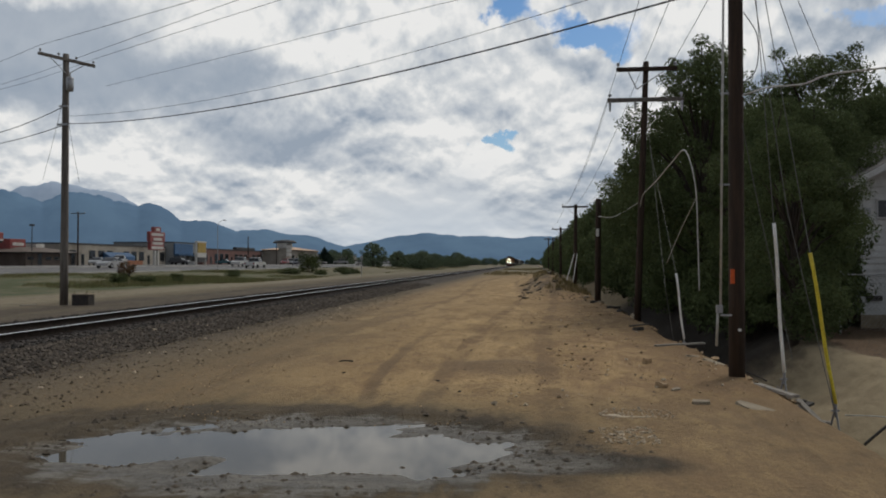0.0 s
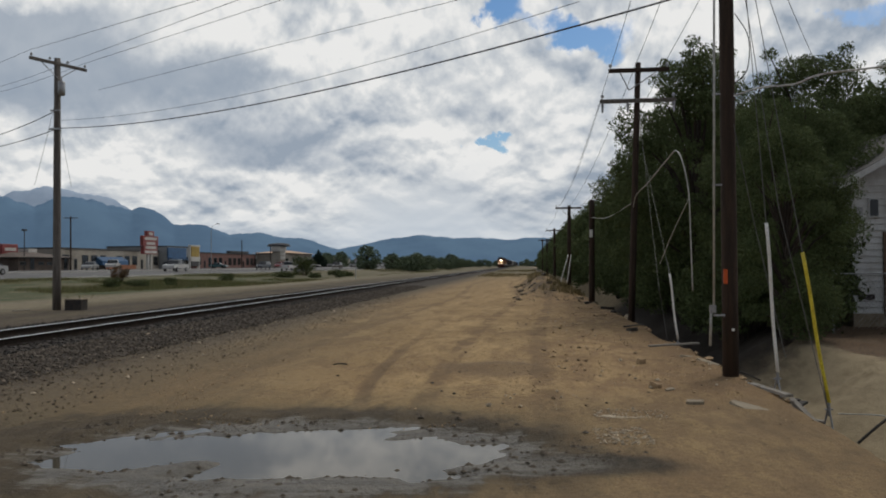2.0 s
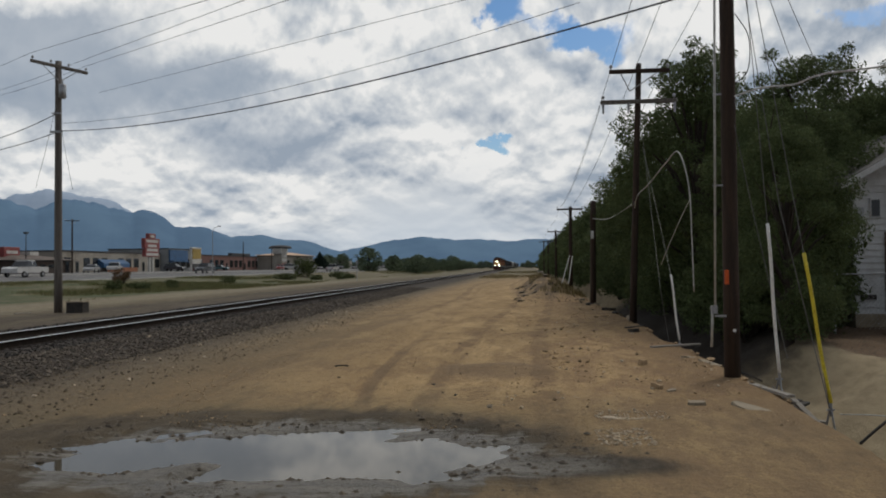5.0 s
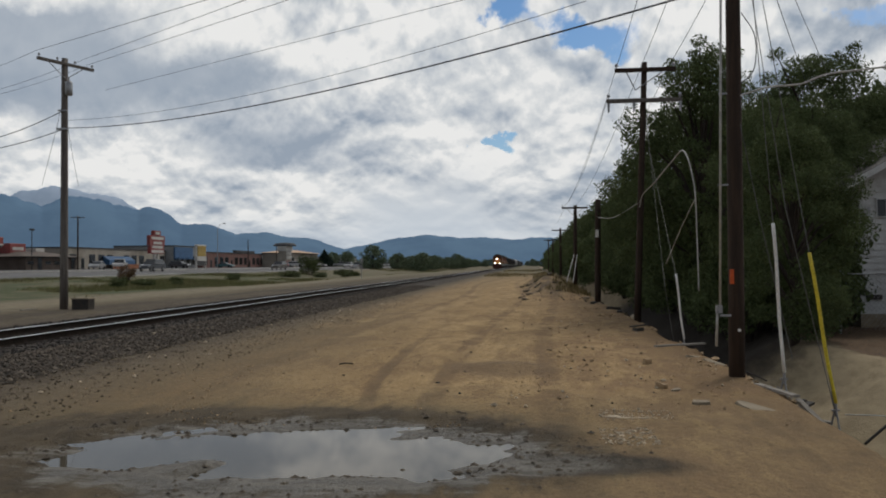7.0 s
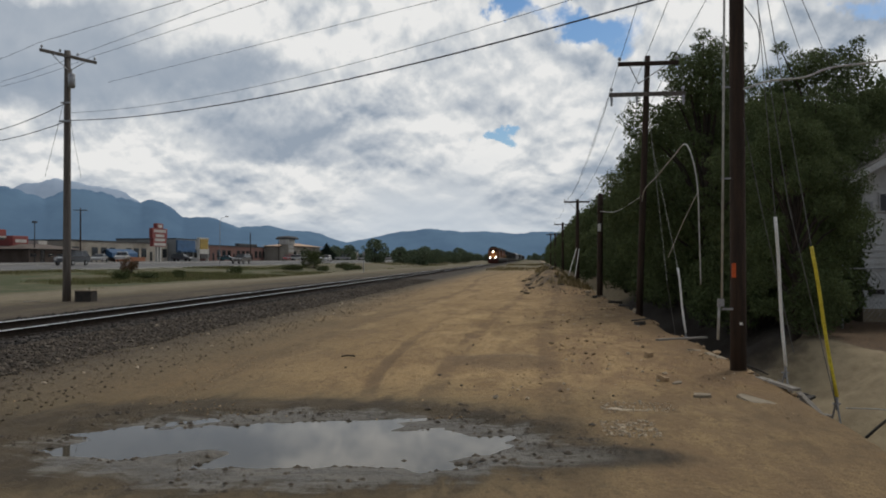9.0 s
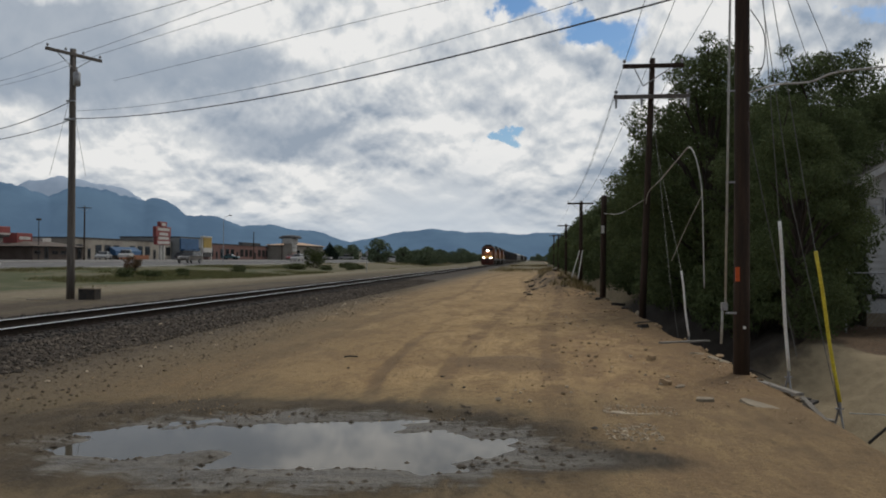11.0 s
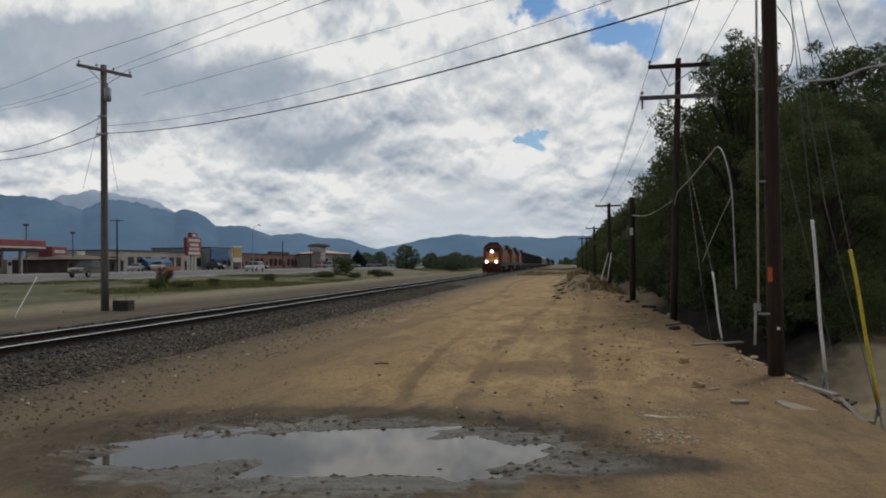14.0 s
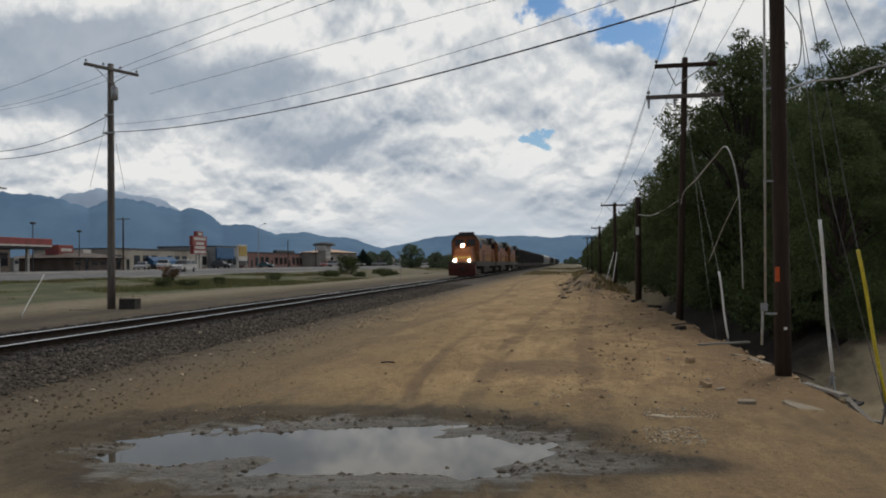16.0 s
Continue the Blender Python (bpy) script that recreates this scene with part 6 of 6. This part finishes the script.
def locomotive(label, lit):
    th = thing("locomotive", label, "locomotive", pose(TRACK_X, 400, RAIL_Z), "train")
    part("pilot", Build().prism([(0.25, 0.15), (0.05, 0.9), (0.0, 1.5), (0.9, 1.5), (0.9, 0.15)], -1.45, 1.45, "x"), LOCO_RED if lit else GRIME, th, "dark maroon snowplough pilot")
    part("walkway", Build().box(-1.52, 0.2, 1.5, 1.52, 22.0, 1.66), LOCO_DARK, th)
    part("sill", Build().box(-1.5, 0.9, 1.15, 1.5, 21.8, 1.5), LOCO_DARK, th)
    nose = Build().add([(-1.05, 0.75, 1.66), (1.05, 0.75, 1.66), (1.15, 3.0, 1.66), (-1.15, 3.0, 1.66), (-0.85, 0.95, 3.2), (0.85, 0.95, 3.2), (1.05, 3.0, 3.35), (-1.05, 3.0, 3.35), (-0.95, 0.72, 2.6), (0.95, 0.72, 2.6)],
                       [(0, 1, 9, 8), (8, 9, 5, 4), (4, 5, 6, 7), (1, 2, 6, 5, 9), (0, 8, 4, 7, 3), (3, 2, 1, 0), (2, 3, 7, 6)])
    part("nose", nose, LOCO_ORANGE, th, "orange short hood")
    part("nose_stripe", Build().add([(-0.9, 0.70, 2.0), (0.9, 0.70, 2.0), (0.9, 0.70, 2.22), (-0.9, 0.70, 2.22), (-0.9, 0.74, 2.0), (0.9, 0.74, 2.0), (0.9, 0.74, 2.22), (-0.9, 0.74, 2.22)],
                                    [(0, 1, 2, 3), (7, 6, 5, 4), (0, 4, 5, 1), (3, 2, 6, 7), (0, 3, 7, 4), (1, 5, 6, 2)]), LOCO_YELLOW, th)
    cab = Build().prism([(-1.55, 1.66), (1.55, 1.66), (1.55, 3.9), (1.05, 4.55), (0.6, 4.68), (-0.6, 4.68), (-1.05, 4.55), (-1.55, 3.9)], 3.0, 5.6)
    part("cab", cab, LOCO_ORANGE, th, "orange cab")
    part("cab_roof", Build().prism([(-1.58, 3.92), (-1.08, 4.58), (-0.6, 4.72), (0.6, 4.72), (1.08, 4.58), (1.58, 3.92), (1.4, 3.98), (1.0, 4.5), (-1.0, 4.5), (-1.4, 3.98)], 2.9, 5.7), LOCO_DARK, th)
    for s in (-1, 1):
        part("windshield", Build().box(min(s * 0.2, s * 1.1), 2.94, 3.5, max(s * 0.2, s * 1.1), 3.02, 4.1), DARK_GLASS, th)
        part("side_window", Build().box(s * 1.56 - 0.02, 3.4, 3.1, s * 1.56 + 0.02, 5.0, 3.85), DARK_GLASS, th)
    part("hood", Build().prism([(-1.05, 1.66), (1.05, 1.66), (1.05, 3.75), (-1.05, 3.75)], 5.6, 21.3), LOCO_ORANGE, th, "orange long hood")
    part("hood_roof", Build().prism([(-1.07, 3.75), (1.07, 3.75), (1.07, 4.3), (0.8, 4.6), (-0.8, 4.6), (-1.07, 4.3)], 5.6, 21.2), LOCO_DARK, th)
    part("radiator", Build().prism([(-1.07, 3.9), (-1.5, 4.1), (-1.5, 4.62), (1.5, 4.62), (1.5, 4.1), (1.07, 3.9)], 17.0, 21.25), LOCO_DARK, th)
    part("hood_stripe", Build().box(-1.08, 5.7, 1.9, 1.08, 21.2, 2.15), LOCO_YELLOW, th)
    part("equipment_box", Build().box(0.9, 6.2, 1.66, 1.45, 9.4, 3.0, c=0.03), LOCO_RED, th)
    part("fuel_tank", Build().prism([(-1.4, 0.45), (1.4, 0.45), (1.5, 0.8), (1.5, 1.16), (-1.5, 1.16), (-1.5, 0.8)], 8.2, 14.2), GRIME, th)
    for y in (6.6, 9.8, 13.2):
        part("hood_door", Build().box(1.05, y, 1.75, 1.075, y + 1.9, 3.6), LOCO_ORANGE, th)
    for s in (-1, 1):
        hr = Build().tube([(s * 1.5, 0.4, 2.65), (s * 1.5, 3.0, 2.65)], 0.02, 5).tube([(s * 1.5, 5.8, 2.65), (s * 1.5, 21.8, 2.65)], 0.02, 5)
        for y in (0.4, 1.7, 2.9, 6, 8, 10, 12, 14, 16, 18, 20, 21.7):
            hr.tube([(s * 1.5, y, 1.6), (s * 1.5, y, 2.65)], 0.016, 4)
        part("handrail", hr, LOCO_YELLOW, th)
        part("ditch_light", Build().tube([(s * 0.78, 0.16, 1.78), (s * 0.78, 0.02, 1.78)], 0.14, 12), HEADLIGHT if lit else DARK_GLASS, th)
    part("front_headlight", Build().tube([(0, 0.86, 3.42), (0, 0.72, 3.42)], 0.17, 12), HEADLIGHT if lit else DARK_GLASS, th)
    part("headlight_housing", Build().box(-0.34, 0.84, 3.16, 0.34, 1.5, 3.64, c=0.05), LOCO_ORANGE, th)
    part("roof_unit", Build().box(-0.8, 3.6, 4.68, 0.8, 5.0, 4.95, c=0.05), LOCO_DARK, th)
    part("horn", Build().tube([(0.3, 6.2, 4.7), (0.3, 5.6, 4.8)], [0.04, 0.12], 8), STEEL, th)
    part("coupler", Build().box(-0.2, -0.25, 0.75, 0.2, 0.3, 1.05), GRIME, th)
    bogie(th, 4.2, 3, 1.75)
    bogie(th, 17.9, 3, 1.75)
    return th


def hopper(label, mat, open_top):
    th = thing("hopper_wagon", label, "railway wagon", pose(TRACK_X, 450, RAIL_Z), "train")
    top = 4.2 if open_top else 4.55
    if open_top:
        part("body", Build().prism([(-1.2, 0.75), (1.2, 0.75), (1.55, 1.5), (1.55, top), (1.45, top), (1.45, top - 0.4), (-1.45, top - 0.4), (-1.45, top), (-1.55, top), (-1.55, 1.5)], 0.5, 15.6), mat, th)
        ld = Build()
        for k in range(8):
            ld.prism([(-1.4, top - 0.38), (1.4, top - 0.38), (0.5, top + 0.25 + 0.1 * math.sin(k * 2.1)), (-0.5, top + 0.2)], 0.8 + k * 1.8, 2.6 + k * 1.8)
        part("coal_load", ld, COAL, th, "heaped black coal")
    else:
        part("body", Build().prism([(-0.9, 0.75), (0.9, 0.75), (1.55, 1.6), (1.6, 3.6), (1.1, top), (-1.1, top), (-1.6, 3.6), (-1.55, 1.6)], 0.6, 17.2), mat, th)
        part("hatch", Build().box(-0.5, 1.5, top - 0.02, 0.5, 16.2, top + 0.15, c=0.03), mat, th)
    n = 11
    for k in range(n):
        y = 0.7 + (14.6 if open_top else 16.2) * k / (n - 1)
        part("rib", Build().box(1.52, y - 0.06, 1.5, 1.64, y + 0.06, top - 0.2 if open_top else 3.6), mat, th)
    part("sill", Build().box(-0.3, 0.0, 0.8, 0.3, 16.1 if open_top else 17.6, 1.1), GRIME, th)
    bogie(th, 2.1, 2, 1.8)
    bogie(th, 14.0 if open_top else 15.6, 2, 1.8)
    return th


lead = locomotive("leading orange diesel locomotive with lit headlights", True)
second = locomotive("trailing orange diesel locomotive with a dark roof", False)
TRAIN = [(lead, 0.0), (second, 22.9), (copy_thing(second, pose(TRACK_X, 445, RAIL_Z)), 45.8)]
black = hopper("black open hopper wagon heaped with coal", CAR_BLACK, True)
grey = hopper("pale grey covered hopper wagon", CAR_GREY, False)
at, used = 68.8, set()
for k in range(34):
    src = grey if 9 <= k < 14 or 20 <= k < 22 else black
    ob = src if src.name not in used else copy_thing(src, pose(TRACK_X, 450, RAIL_Z))
    used.add(src.name)
    TRAIN.append((ob, at))
    at += 18.0 if src is grey else 16.4


def road_height(x):
    return 0.735 + (0.245 * (-45 - x) / 8 if x > -53 else 0.245 + 0.18 * (-53 - x) / 8) + 0.012


def motions():
    """The train rolls in at a steady speed; six cars pass on the highway."""
    beats = [0, 2, 4, 6, 8, 10, 12, 14, 16]
    for ob, back in TRAIN:
        walk(ob, [(t, pose(TRACK_X, 403.0 - 20.02 * t + back, RAIL_Z)) for t in beats])
    for ob, x, y, v, turn in ((car_a, -56, 146.7, -12.83, 0), (car_b, -48, 132.4, 11.63, 180), (car_c, -56, 99.4, -11.54, 0), (car_d, -56, 184.6, -10.52, 0), (car_e, -52, 236.2, -11.2, 0), (car_f, -56, 337.3, -14.37, 0)):
        walk(ob, [(t, pose(x, y + v * t, road_height(x), 0, 0, turn)) for t in beats])


motions()
